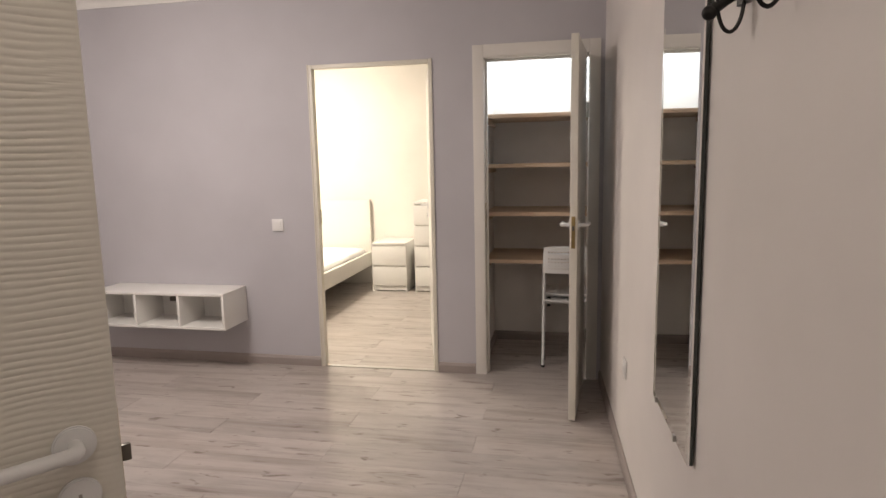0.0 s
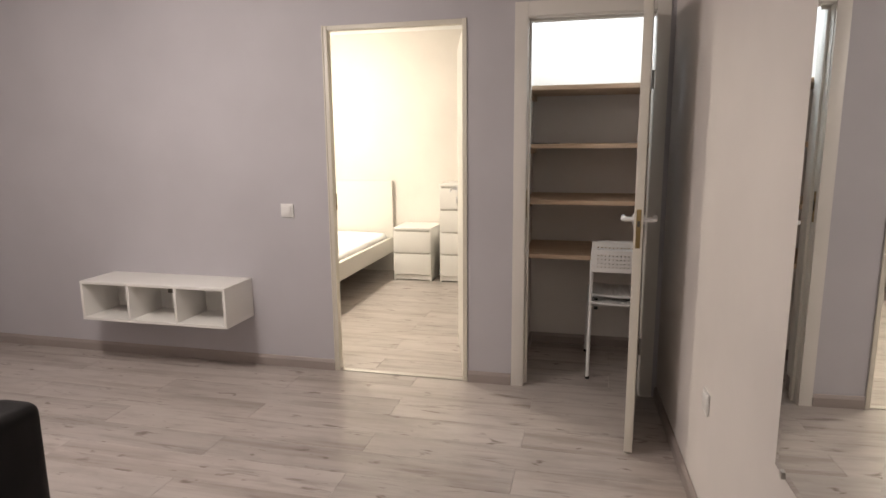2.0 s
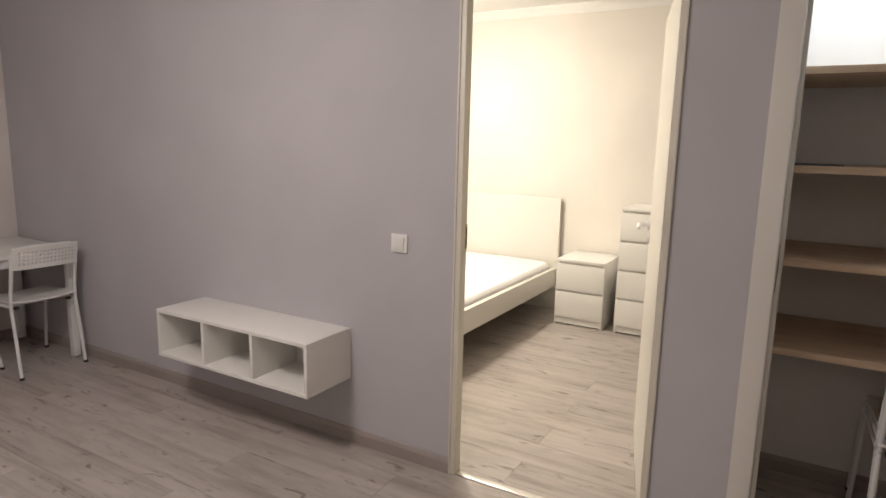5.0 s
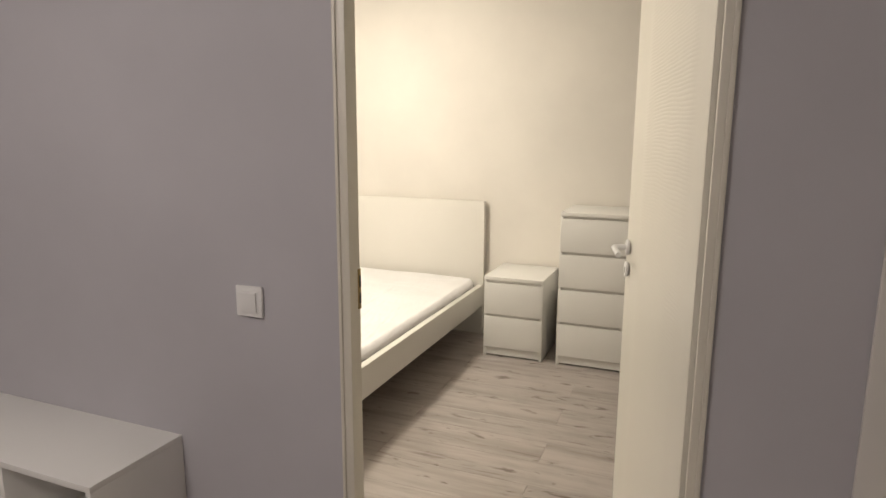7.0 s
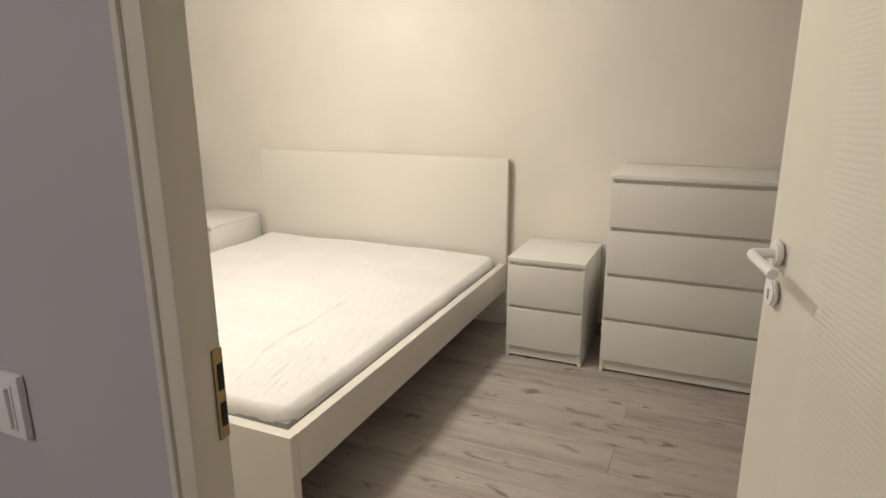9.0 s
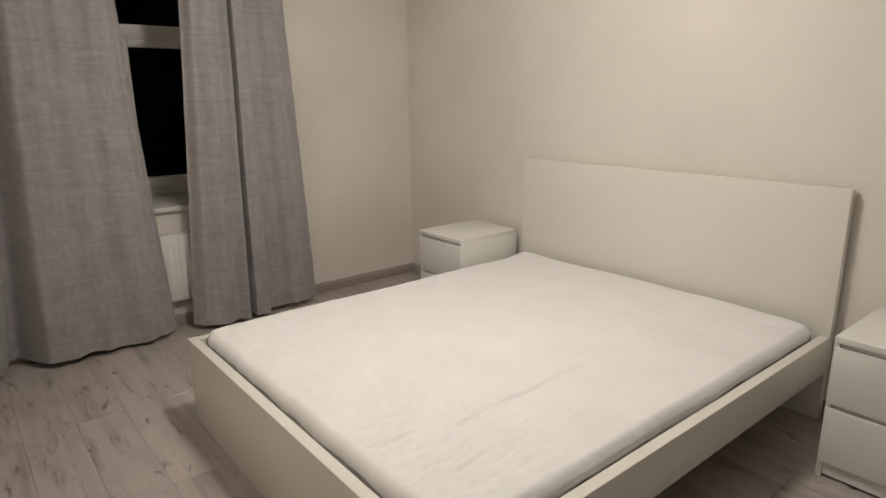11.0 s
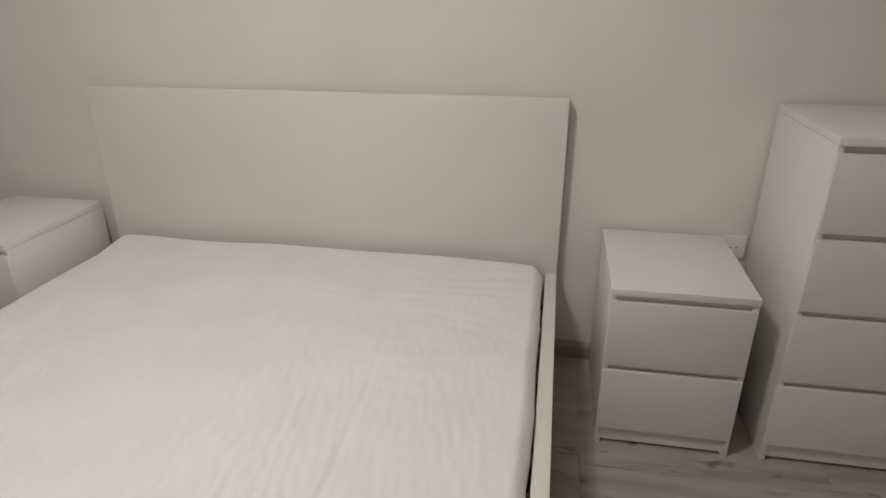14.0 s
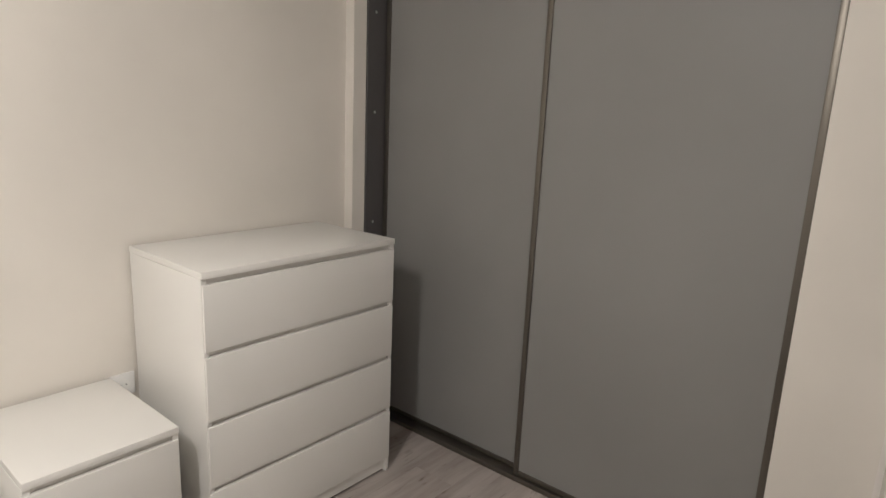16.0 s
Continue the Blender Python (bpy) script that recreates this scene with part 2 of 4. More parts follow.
# ---------------------------------------------------------------- mesh helpers
def add_box(bm, x0, x1, y0, y1, z0, z1, bevel=0.0, segments=2):
    """A box, with its edges rounded where bevel is given, added to bm."""
    t = bmesh.new()
    bmesh.ops.create_cube(t, size=1.0, matrix=Matrix.Translation(((x0 + x1) / 2, (y0 + y1) / 2, (z0 + z1) / 2))
                          @ Matrix.Diagonal((x1 - x0, y1 - y0, z1 - z0, 1)))
    if bevel:
        bmesh.ops.bevel(t, geom=t.edges[:], offset=bevel, segments=segments, profile=0.6, affect="EDGES")
    me = bpy.data.meshes.new("t")
    t.to_mesh(me)
    t.free()
    bm.from_mesh(me)
    bpy.data.meshes.remove(me)
    return bm


def boxed(*args, **keys):
    return add_box(bmesh.new(), *args, **keys)


def add_tube(bm, points, radius, sides=10, closed_ends=True):
    """A round tube along a smooth line of points."""
    pts = [Vector(p) for p in points]
    rings = []
    up = Vector((0, 0, 1))
    for i, p in enumerate(pts):
        d = (pts[min(i + 1, len(pts) - 1)] - pts[max(i - 1, 0)]).normalized()
        side = d.cross(up)
        if side.length < 0.05:
            side = d.cross(Vector((1, 0, 0)))
        side.normalize()
        if rings and side.dot(last) < 0:
            side = -side
        last = side
        top = side.cross(d).normalized()
        rings.append([bm.verts.new(p + radius * (math.cos(a) * side + math.sin(a) * top))
                      for a in [2 * math.pi * k / sides for k in range(sides)]])
    for a, b in zip(rings, rings[1:]):
        for k in range(sides):
            bm.faces.new((a[k], a[(k + 1) % sides], b[(k + 1) % sides], b[k]))
    if closed_ends:
        bm.faces.new(rings[0])
        bm.faces.new(rings[-1])
    return bm


def bent(points, radius, steps=5):
    """The same line with its inner corners rounded."""
    pts = [Vector(p) for p in points]
    out = [pts[0]]
    for a, b, c in zip(pts, pts[1:], pts[2:]):
        r = min(radius, (a - b).length * 0.45, (c - b).length * 0.45)
        p, q = b + (a - b).normalized() * r, b + (c - b).normalized() * r
        for k in range(steps + 1):
            u = k / steps
            out.append((1 - u) ** 2 * p + 2 * u * (1 - u) * b + u ** 2 * q)
    out.append(pts[-1])
    return out


def add_disc(bm, centre, axis, radius, depth, sides=28, bevel=0.0):
    """A short round cylinder whose axis runs along axis."""
    t = bmesh.new()
    bmesh.ops.create_cone(t, cap_ends=True, segments=sides, radius1=radius, radius2=radius, depth=depth)
    if bevel:
        rim = [e for e in t.edges if abs(e.verts[0].co.z - e.verts[1].co.z) < 1e-6]
        bmesh.ops.bevel(t, geom=rim, offset=bevel, segments=2, affect="EDGES")
    t.transform(Matrix.Translation(centre) @ Vector(axis).to_track_quat("Z", "Y").to_matrix().to_4x4())
    me = bpy.data.meshes.new("t")
    t.to_mesh(me)
    t.free()
    bm.from_mesh(me)
    bpy.data.meshes.remove(me)
    return bm


def finish(bm, name, mat, smooth=False):
    bmesh.ops.recalc_face_normals(bm, faces=bm.faces[:])
    me = bpy.data.meshes.new(name)
    bm.to_mesh(me)
    bm.free()
    me.materials.append(mat)
    if smooth:
        me.polygons.foreach_set("use_smooth", [True] * len(me.polygons))
        me.set_sharp_from_angle(angle=radians(40))
    return me


def part(name, bm, mat, parent, label="", smooth=True):
    """Links a bmesh as one mesh object under a thing or a part."""
    ob = new(name, finish(bm, name, mat, smooth))
    ob.parent = parent
    if label:
        ob["label"] = label
    return ob


def thing(name, label, category, m=None, group="", kind=""):
    """An empty at a thing's base, for its parts."""
    ob = new(name)
    ob.empty_display_size = 0.1
    if m is not None:
        ob.matrix_basis = m
    return tagged(ob, label, category, group, kind)


def structure(name, bm, mat, label, category, smooth=False):
    return tagged(new(name, finish(bm, name, mat, smooth)), label, category, kind="structure")


# ---------------------------------------------------------------- walls, ceilings, cornices
WT = 2.75   # wall tops run above the ceilings
DX0, DX1, DTOP = -1.797, -0.953, 2.090      # rough opening of the bedroom door
CX0, CX1, CTOP = -0.64, 0.07, 2.105        # rough opening of the closet door
right_end = right_wall_x(Y_DOORWALL)

bm = bmesh.new()
SPLIT = Y_DOORWALL + 0.067
for y0, y1 in ((Y_DOORWALL, SPLIT),):
    add_box(bm, X_WIN - 0.12, DX0, y0, y1, 0, WT)
    add_box(bm, DX1, CX0, y0, y1, 0, WT)
    add_box(bm, CX1, 0.35, y0, y1, 0, WT)
    add_box(bm, DX0, DX1, y0, y1, DTOP, WT)
    add_box(bm, CX0, CX1, y0, y1, CTOP, WT)
structure("wall_north", bm, WALL_LILAC, "lilac-grey painted living room wall with two door openings", "wall")

bm = bmesh.new()
add_box(bm, X_WIN - 0.12, DX0 - 0.045, SPLIT, Y_DOORWALL_B, 0, WT)
add_box(bm, DX1 + 0.02, CX0, SPLIT, Y_DOORWALL_B, 0, WT)
add_box(bm, CX1, 0.35, SPLIT, Y_DOORWALL_B, 0, WT)
add_box(bm, DX0 - 0.045, DX1 + 0.02, SPLIT, Y_DOORWALL_B, DTOP, WT)
add_box(bm, CX0, CX1, SPLIT, Y_DOORWALL_B, CTOP, WT)
structure("wall_bedroom_south", bm, WALL_CREAM, "cream painted bedroom wall around the door", "wall")

structure("wall_bedroom_north", boxed(X_WIN - 0.6, 0.4, Y_BACK, Y_BACK + 0.15, 0, WT), WALL_CREAM,
          "cream painted wall behind the bed headboard", "wall")

# window wall with a deep niche
WY0, WY1, WZ0, WZ1 = 3.96, 5.42, 0.72, 2.42
bm = bmesh.new()
outer = [(SPLIT + 0.01, 0), (Y_BACK, 0), (Y_BACK, WT), (SPLIT + 0.01, WT)]
inner = [(WY0, WZ0), (WY1, WZ0), (WY1, WZ1), (WY0, WZ1)]
sides = []
for x in (X_WIN - 0.62, X_WIN):
    sides.append(([bm.verts.new((x, y, z)) for y, z in outer], [bm.verts.new((x, y, z)) for y, z in inner]))
(bo, bi), (fo, fi) = sides
for k in range(4):
    n = (k + 1) % 4
    bm.faces.new((fo[k], fo[n], fi[n], fi[k]))
    bm.faces.new((bo[n], bo[k], bi[k], bi[n]))
    bm.faces.new((bo[k], bo[n], fo[n], fo[k]))
    bm.faces.new((bi[n], bi[k], fi[k], fi[n]))
structure("wall_bedroom_west", bm, WALL_CREAM, "cream painted window wall with a deep window niche", "wall")

# closet box and pier beside the wardrobe
CLX0, CLX1, CLY1 = -0.655, 0.20, 4.36
structure("wall_closet_west", boxed(-0.735, CLX0, Y_DOORWALL_B, CLY1 + 0.08, 0, WT), CLOSET_PAINT,
          "white painted partition between closet and bedroom", "wall")
structure("wall_closet_north", boxed(CLX0, CLX1 + 0.1, CLY1, CLY1 + 0.08, 0, WT), CLOSET_PAINT,
          "white painted back wall of the closet", "wall")
structure("wall_closet_east", boxed(CLX1, CLX1 + 0.1, Y_DOORWALL_B, CLY1, 0, WT), CLOSET_PAINT,
          "white painted side wall of the closet", "wall")
structure("wall_bedroom_east", boxed(0.02, 0.12, CLY1 + 0.0805, Y_BACK, 0, WT), WALL_CREAM,
          "cream wall behind the sliding wardrobe", "wall")
structure("wall_wardrobe_side", boxed(-0.634, -0.55, CLY1 + 0.08, 4.7035, 0, WT), WALL_CREAM, "cream painted wall strip beside the wardrobe", "wall")
structure("wall_pier", boxed(-0.774, -0.702, 6.478, Y_BACK, 0, CEIL), WALL_CREAM,
          "narrow cream painted pier beside the wardrobe", "wall")

# right-hand wall of the living room, slightly skewed
bm = bmesh.new()
add_box(bm, 0, 0.12, -3.6, 1.7, 0, WT)
ob = structure("wall_east", bm, WALL_WHITE, "warm white painted wall carrying the mirror", "wall")
RIGHT_WALL = pose(right_wall_x(2.0), 2.0, 0, 0, 0, math.degrees(RW_ANGLE))
ob.matrix_basis = RIGHT_WALL

# remaining walls that close the living room
structure("wall_west", boxed(X_WIN - 0.12, X_WIN + 0.02, 0.68, Y_DOORWALL, 0, WT), WALL_WHITE,
          "warm white painted wall behind the dining table", "wall")
structure("wall_south", boxed(X_WIN + 0.02, -1.47, 0.68, 0.80, 0, WT), WALL_WHITE, "warm white painted wall behind the sofa", "wall")
bm = bmesh.new()
add_box(bm, -1.59, -1.47, -1.7, -0.12, 0, WT)
add_box(bm, -1.59, -1.47, 0.66, 0.68, 0, WT)
add_box(bm, -1.59, -1.47, -0.12, 0.66, 2.10, WT)
structure("wall_hall_west", bm, WALL_WHITE, "warm white painted hall wall with a door opening", "wall")
structure("wall_hall_south", boxed(-1.59, 0.62, -1.7, -1.58, 0, WT), WALL_WHITE, "warm white painted wall closing the hall", "wall")
structure("wall_side_room", boxed(-2.4, -2.3, -1.7, 0.68, 0, WT), WALL_WHITE, "white wall of the dim side room", "wall")
structure("wall_side_room_south", boxed(-2.3, -1.59, -1.7, -1.6, 0, WT), WALL_WHITE, "white end wall of the side room", "wall")

structure("ceiling_living", boxed(X_WIN - 0.1, 0.7, -1.75, SPLIT, CEIL, CEIL + 0.1), CEILING_PAINT, "white painted living room ceiling", "ceiling")
structure("ceiling_bedroom", boxed(X_WIN - 0.1, 0.35, SPLIT, Y_BACK + 0.1, CEIL, CEIL + 0.1), CEILING_PAINT, "white painted bedroom ceiling", "ceiling")


def cornice(name, x0, y0, x1, y1, inward, label):
    """A small cove moulding along a wall's top; inward points into the room."""
    a, b, n = Vector((x0, y0, 0)), Vector((x1, y1, 0)), Vector((*inward, 0))
    profile = [(0, -0.072), (0.010, -0.072), (0.014, -0.060), (0.026, -0.040), (0.048, -0.020), (0.058, -0.014), (0.058, 0.0), (0, 0)]
    bm = bmesh.new()
    rings = [[bm.verts.new(p + n * u + Vector((0, 0, CEIL + w))) for u, w in profile] for p in (a, b)]
    k = len(profile)
    for i in range(k):
        bm.faces.new((rings[0][i], rings[0][(i + 1) % k], rings[1][(i + 1) % k], rings[1][i]))
    bm.faces.new(rings[0])
    bm.faces.new(rings[1])
    return structure(name, bm, CEILING_PAINT, label, "cornice")


cornice("trim_cornice_living_north", X_WIN + 0.02, Y_DOORWALL, right_end, Y_DOORWALL, (0, -1), "white cove cornice above the lilac wall")
cornice("trim_cornice_bedroom_north", X_WIN, Y_BACK, -0.64, Y_BACK, (0, -1), "white cove cornice above the headboard wall")
cornice("trim_cornice_bedroom_west", X_WIN, Y_DOORWALL_B, X_WIN, Y_BACK, (1, 0), "white cove cornice above the window wall")


def baseboard(name, x0, y0, x1, y1, inward, height=0.07, thick=0.014):
    """A moulded skirting strip; inward points into the room."""
    a, b, n = Vector((x0, y0, 0)), Vector((x1, y1, 0)), Vector((*inward, 0))
    profile = [(0, 0), (thick, 0), (thick, height * 0.72), (thick * 0.55, height * 0.93), (thick * 0.3, height), (0, height)]
    bm = bmesh.new()
    rings = [[bm.verts.new(p + n * u + Vector((0, 0, w))) for u, w in profile] for p in (a, b)]
    k = len(profile)
    for i in range(k):
        bm.faces.new((rings[0][i], rings[0][(i + 1) % k], rings[1][(i + 1) % k], rings[1][i]))
    bm.faces.new(rings[0])
    bm.faces.new(rings[1])
    return structure(name, bm, BASEBOARD, "taupe wood-look baseboard strip along the wall", "baseboard")


baseboard("baseboard_north_a", X_WIN + 0.02, Y_DOORWALL, -1.80, Y_DOORWALL, (0, -1))
baseboard("baseboard_north_b", -0.944, Y_DOORWALL, -0.685, Y_DOORWALL, (0, -1))
baseboard("baseboard_east", right_wall_x(-1.58) - 0.001, -1.58, right_wall_x(3.50) - 0.001, 3.50, (-1, -0.046))
baseboard("baseboard_west", X_WIN + 0.02, 0.80, X_WIN + 0.02, Y_DOORWALL - 0.014, (1, 0))
baseboard("baseboard_bedroom_north", X_WIN, Y_BACK, -0.78, Y_BACK, (0, -1))
baseboard("baseboard_bedroom_west", X_WIN, Y_DOORWALL_B, X_WIN, Y_BACK - 0.014, (1, 0))
baseboard("baseboard_bedroom_south", X_WIN + 0.014, Y_DOORWALL_B, -1.86, Y_DOORWALL_B, (0, 1))
baseboard("baseboard_closet", CLX0, CLY1, CLX1, CLY1, (0, -1))
baseboard("baseboard_closet_west", CLX0, Y_DOORWALL_B, CLX0, CLY1 - 0.014, (1, 0))

# ---------------------------------------------------------------- doors and their frames
# bedroom door frame: narrow ivory lining, no casing on the living side
frame_ob = thing("door_frame_bedroom", "ivory lacquered door lining around the open bedroom doorway", "door frame", kind="structure")
FY0, FY1 = Y_DOORWALL - 0.006, Y_DOORWALL + 0.045
OX0, OX1, OZ = -1.770, -0.973, 2.062
part("jamb", boxed(DX0 - 0.004, OX0, FY0, FY1, 0, OZ + 0.028, bevel=0.004), FRAME_PAINT, frame_ob)
part("jamb", boxed(OX1, DX1 + 0.004, FY0, FY1, 0, OZ + 0.028, bevel=0.004), FRAME_PAINT, frame_ob)
part("head", boxed(OX0 + 0.0005, OX1 - 0.0005, FY0 + 0.0005, FY1, OZ, OZ + 0.0275, bevel=0.004), FRAME_PAINT, frame_ob)
part("casing", boxed(DX1 + 0.0165, DX1 + 0.0195, SPLIT + 0.001, Y_DOORWALL_B - 0.001, 0, OZ + 0.0275, bevel=0.003), FRAME_PAINT, frame_ob)
part("casing", boxed(OX0 + 0.001, DX1 - 0.0105, SPLIT + 0.001, Y_DOORWALL_B - 0.001, OZ + 0.018, OZ + 0.0275, bevel=0.004), FRAME_PAINT, frame_ob)
bm = boxed(OX0, OX0 + 0.0025, 3.551, 3.5645, 1.018, 1.122, bevel=0.001)
plate = part("strike_plate", bm, BRASS, frame_ob, "dull brass strike plate")
part("latch_hole", boxed(OX0 + 0.0026, OX0 + 0.0034, 3.555, 3.5625, 1.075, 1.105), RUBBER, plate)
part("latch_hole", boxed(OX0 + 0.0026, OX0 + 0.0034, 3.555, 3.5625, 1.033, 1.060), RUBBER, plate)
for z in (0.25, 1.80):
    h = part("hinge_plate", boxed(OX1 - 0.003, OX1, 3.540, 3.5645, z - 0.05, z + 0.05, bevel=0.001), STEEL, frame_ob, "steel hinge leaf")
    for k in (-0.039, -0.013, 0.013, 0.039):
        part("screw", add_disc(bmesh.new(), (OX1 - 0.0035, 3.555, z + k), (1, 0, 0), 0.004, 0.002, 10), BRONZE, h)
for x in (DX0, DX1 + 0.003):
    part("bead", boxed(x - 0.006, x + 0.004, FY0 - 0.005, FY0 + 0.0045, 0, OZ + 0.0295, bevel=0.004), FRAME_PAINT, frame_ob, "rounded outer bead")
part("threshold", boxed(OX0, OX1, Y_DOORWALL - 0.004, Y_DOORWALL + 0.034, 0.0, 0.006, bevel=0.002), STEEL, frame_ob, "thin pale metal threshold strip")


def ripple_height(u, w, pitch, depth):
    """Relief of the wavy pressed door skin at u across and w up, in metres."""
    bend = 0.024 * noise.noise(Vector((u * 2.3, w * 1.3, 0.3))) + 0.010 * noise.noise(Vector((u * 5.0, w * 7.0, 4.0))) + 0.004 * noise.noise(Vector((u * 14.0, w * 24.0, 6.0)))
    s = 2 * abs(math.sin(math.pi * (w + bend) / pitch)) ** 0.6 - 1
    fade = 0.72 + 0.55 * noise.noise(Vector((u * 2.7, w * 3.0, 9.0)))
    return depth * s * fade


leaf_part = part


def door_leaf(name, width, height, thick, label, m, ripple_u, handle_u, handle_z, rosette=0.026, flip=False, pitch=0.0105, depth=0.00032, latch_drop=0.0, key_drop=0.075, bolt=1.0):
    """A leaf whose hinge edge stands at the pose m; it runs along local x, its rippled face towards -y (+y if flipped)."""

    def part(name, bm, mat, parent, label=""):
        if flip:
            bm.transform(Matrix.Diagonal((1, -1, 1, 1)))
        return leaf_part(name, bm, mat, parent, label)

    leaf = thing(name, label, "door", m, kind="structure")
    bm = bmesh.new()
    add_box(bm, 0, width, 0.004, thick, 0.008, height, bevel=0.002)
    part("slab", bm, DOOR_PAINT, leaf)
    bm = bmesh.new()
    nu, nw = 34, int(height / pitch * 10)
    grid = []
    for j in range(nw + 1):
        w = 0.008 + (height - 0.008) * j / nw
        row = []
        for i in range(nu + 1):
            u = 0.001 + (width - 0.002) * i / nu
            side = max(0.0, min(1.0, (u - ripple_u[0]) / 0.05, (ripple_u[1] - u) / 0.012))
            row.append(bm.verts.new((u, 0.0035 - 0.0012 * side - ripple_height(u, w, pitch, depth) * side, w)))
        grid.append(row)
    for j in range(nw):
        for i in range(nu):
            bm.faces.new((grid[j][i], grid[j][i + 1], grid[j + 1][i + 1], grid[j + 1][i]))
    part("rippled_panel", bm, DOOR_PAINT, leaf, "pressed panel of fine wavy ripples")
    for side, y, s in (("front", -0.001, -1), ("back", thick + 0.001, 1)):
        h = part("door_handle", add_disc(bmesh.new(), (handle_u, y + s * 0.004, handle_z), (0, 1, 0), rosette, 0.010, 28, 0.003),
                 WHITE_METAL, leaf, "white lever handle on a round rose")
        lever = bent([(handle_u, y, handle_z), (handle_u, y + s * 0.05, handle_z), (handle_u - 0.13, y + s * 0.052, handle_z - 0.004)], 0.02)
        part("lever", add_tube(bmesh.new(), lever, rosette * 0.36, 12), WHITE_METAL, h)
        part("key_rose", add_disc(bmesh.new(), (handle_u, y + s * 0.004, handle_z - key_drop), (0, 1, 0), rosette, 0.010, 28, 0.003), WHITE_METAL, h)
        part("keyhole", boxed(handle_u - 0.003, handle_u + 0.003, y + s * 0.0095 - 0.0005, y + s * 0.0095 + 0.0005, handle_z - key_drop - 0.013, handle_z - key_drop + 0.007), SLOT_DARK, h)
    part("lock_plate", boxed(width, width + 0.0015, thick * 0.25, thick * 0.75, handle_z - 0.15, handle_z + 0.05, bevel=0.0005), BRASS, leaf, "dull brass lock plate")
    part("latch_bolt", boxed(width + 0.0015, width + 0.0015 + 0.0115 * bolt, thick * 0.33, thick * 0.67, handle_z - latch_drop - 0.012 * bolt, handle_z - latch_drop + 0.010 * bolt, bevel=0.003), BRONZE, leaf)
    return leaf


# open leaf of the bedroom door, swung into the bedroom
bd_hinge, bd_free = Vector((-0.988, 3.574)), Vector((-1.199, 4.411))
bd = bd_free - bd_hinge
door_leaf("door_1", bd.length, 2.045, 0.040, "off-white bedroom door with wavy ripples, standing open",
          pose(bd_hinge.x, bd_hinge.y, 0, 0, 0, math.degrees(math.atan2(bd.y, bd.x))), (0.10, 0.66), bd.length - 0.06, 1.09, flip=True)

# half-open leaf beside the hall
en_hinge, en_free = Vector((-1.466, -0.098)), Vector((-0.948, 0.547))
en = en_free - en_hinge
door_leaf("door_2", en.length, 2.08, 0.040, "off-white hall door with wavy ripples, standing ajar",
          pose(en_hinge.x, en_hinge.y, 0, 0, 0, math.degrees(math.atan2(en.y, en.x))), (0.0, en.length - 0.016), en.length - 0.080, 0.918, 0.038,
          pitch=0.0138, depth=0.0016, latch_drop=0.05, key_drop=0.105, bolt=1.6)

# closet door frame with flat casing
cf = thing("door_frame_closet", "white lacquered casing around the closet doorway", "door frame", kind="structure")
CO0, CO1, COZ = -0.610, 0.040, 2.072
CA0, CA1, CAZ = -0.682, 0.108, 2.155
part("casing", boxed(CA0, CO0 - 0.003, Y_DOORWALL - 0.014, Y_DOORWALL - 0.001, 0, CAZ, bevel=0.003), CASING_PAINT, cf)
part("casing", boxed(CO1 + 0.003, CA1, Y_DOORWALL - 0.014, Y_DOORWALL - 0.001, 0, CAZ, bevel=0.003), CASING_PAINT, cf)
part("casing", boxed(CO0 - 0.0025, CO1 + 0.0025, Y_DOORWALL - 0.0135, Y_DOORWALL - 0.001, COZ + 0.008, CAZ, bevel=0.003), CASING_PAINT, cf)
part("jamb", boxed(CX0 + 0.004, CO0, Y_DOORWALL + 0.001, Y_DOORWALL_B + 0.002, 0, COZ + 0.02, bevel=0.003), CASING_PAINT, cf)
part("jamb", boxed(CO1, CX1 - 0.004, Y_DOORWALL + 0.001, Y_DOORWALL_B + 0.002, 0, COZ + 0.02, bevel=0.003), CASING_PAINT, cf)
part("head", boxed(CO0 + 0.0005, CO1 - 0.0005, Y_DOORWALL + 0.001, Y_DOORWALL_B + 0.002, COZ, COZ + 0.02, bevel=0.003), CASING_PAINT, cf)
part("door_stop", boxed(CO0, CO0 + 0.014, Y_DOORWALL + 0.045, Y_DOORWALL + 0.075, 0, COZ - 0.0145, bevel=0.002), CASING_PAINT, cf)
part("door_stop", boxed(CO0 + 0.0005, CO1 - 0.0005, Y_DOORWALL + 0.045, Y_DOORWALL + 0.075, COZ - 0.014, COZ - 0.0005, bevel=0.002), CASING_PAINT, cf)
sp = part("strike_plate", boxed(CO0, CO0 + 0.0025, Y_DOORWALL + 0.008, Y_DOORWALL + 0.030, 1.00, 1.16, bevel=0.001), BRASS, cf, "dull brass strike plate")
part("latch_hole", boxed(CO0 + 0.0026, CO0 + 0.0034, Y_DOORWALL + 0.012, Y_DOORWALL + 0.026, 1.06, 1.11), RUBBER, sp)

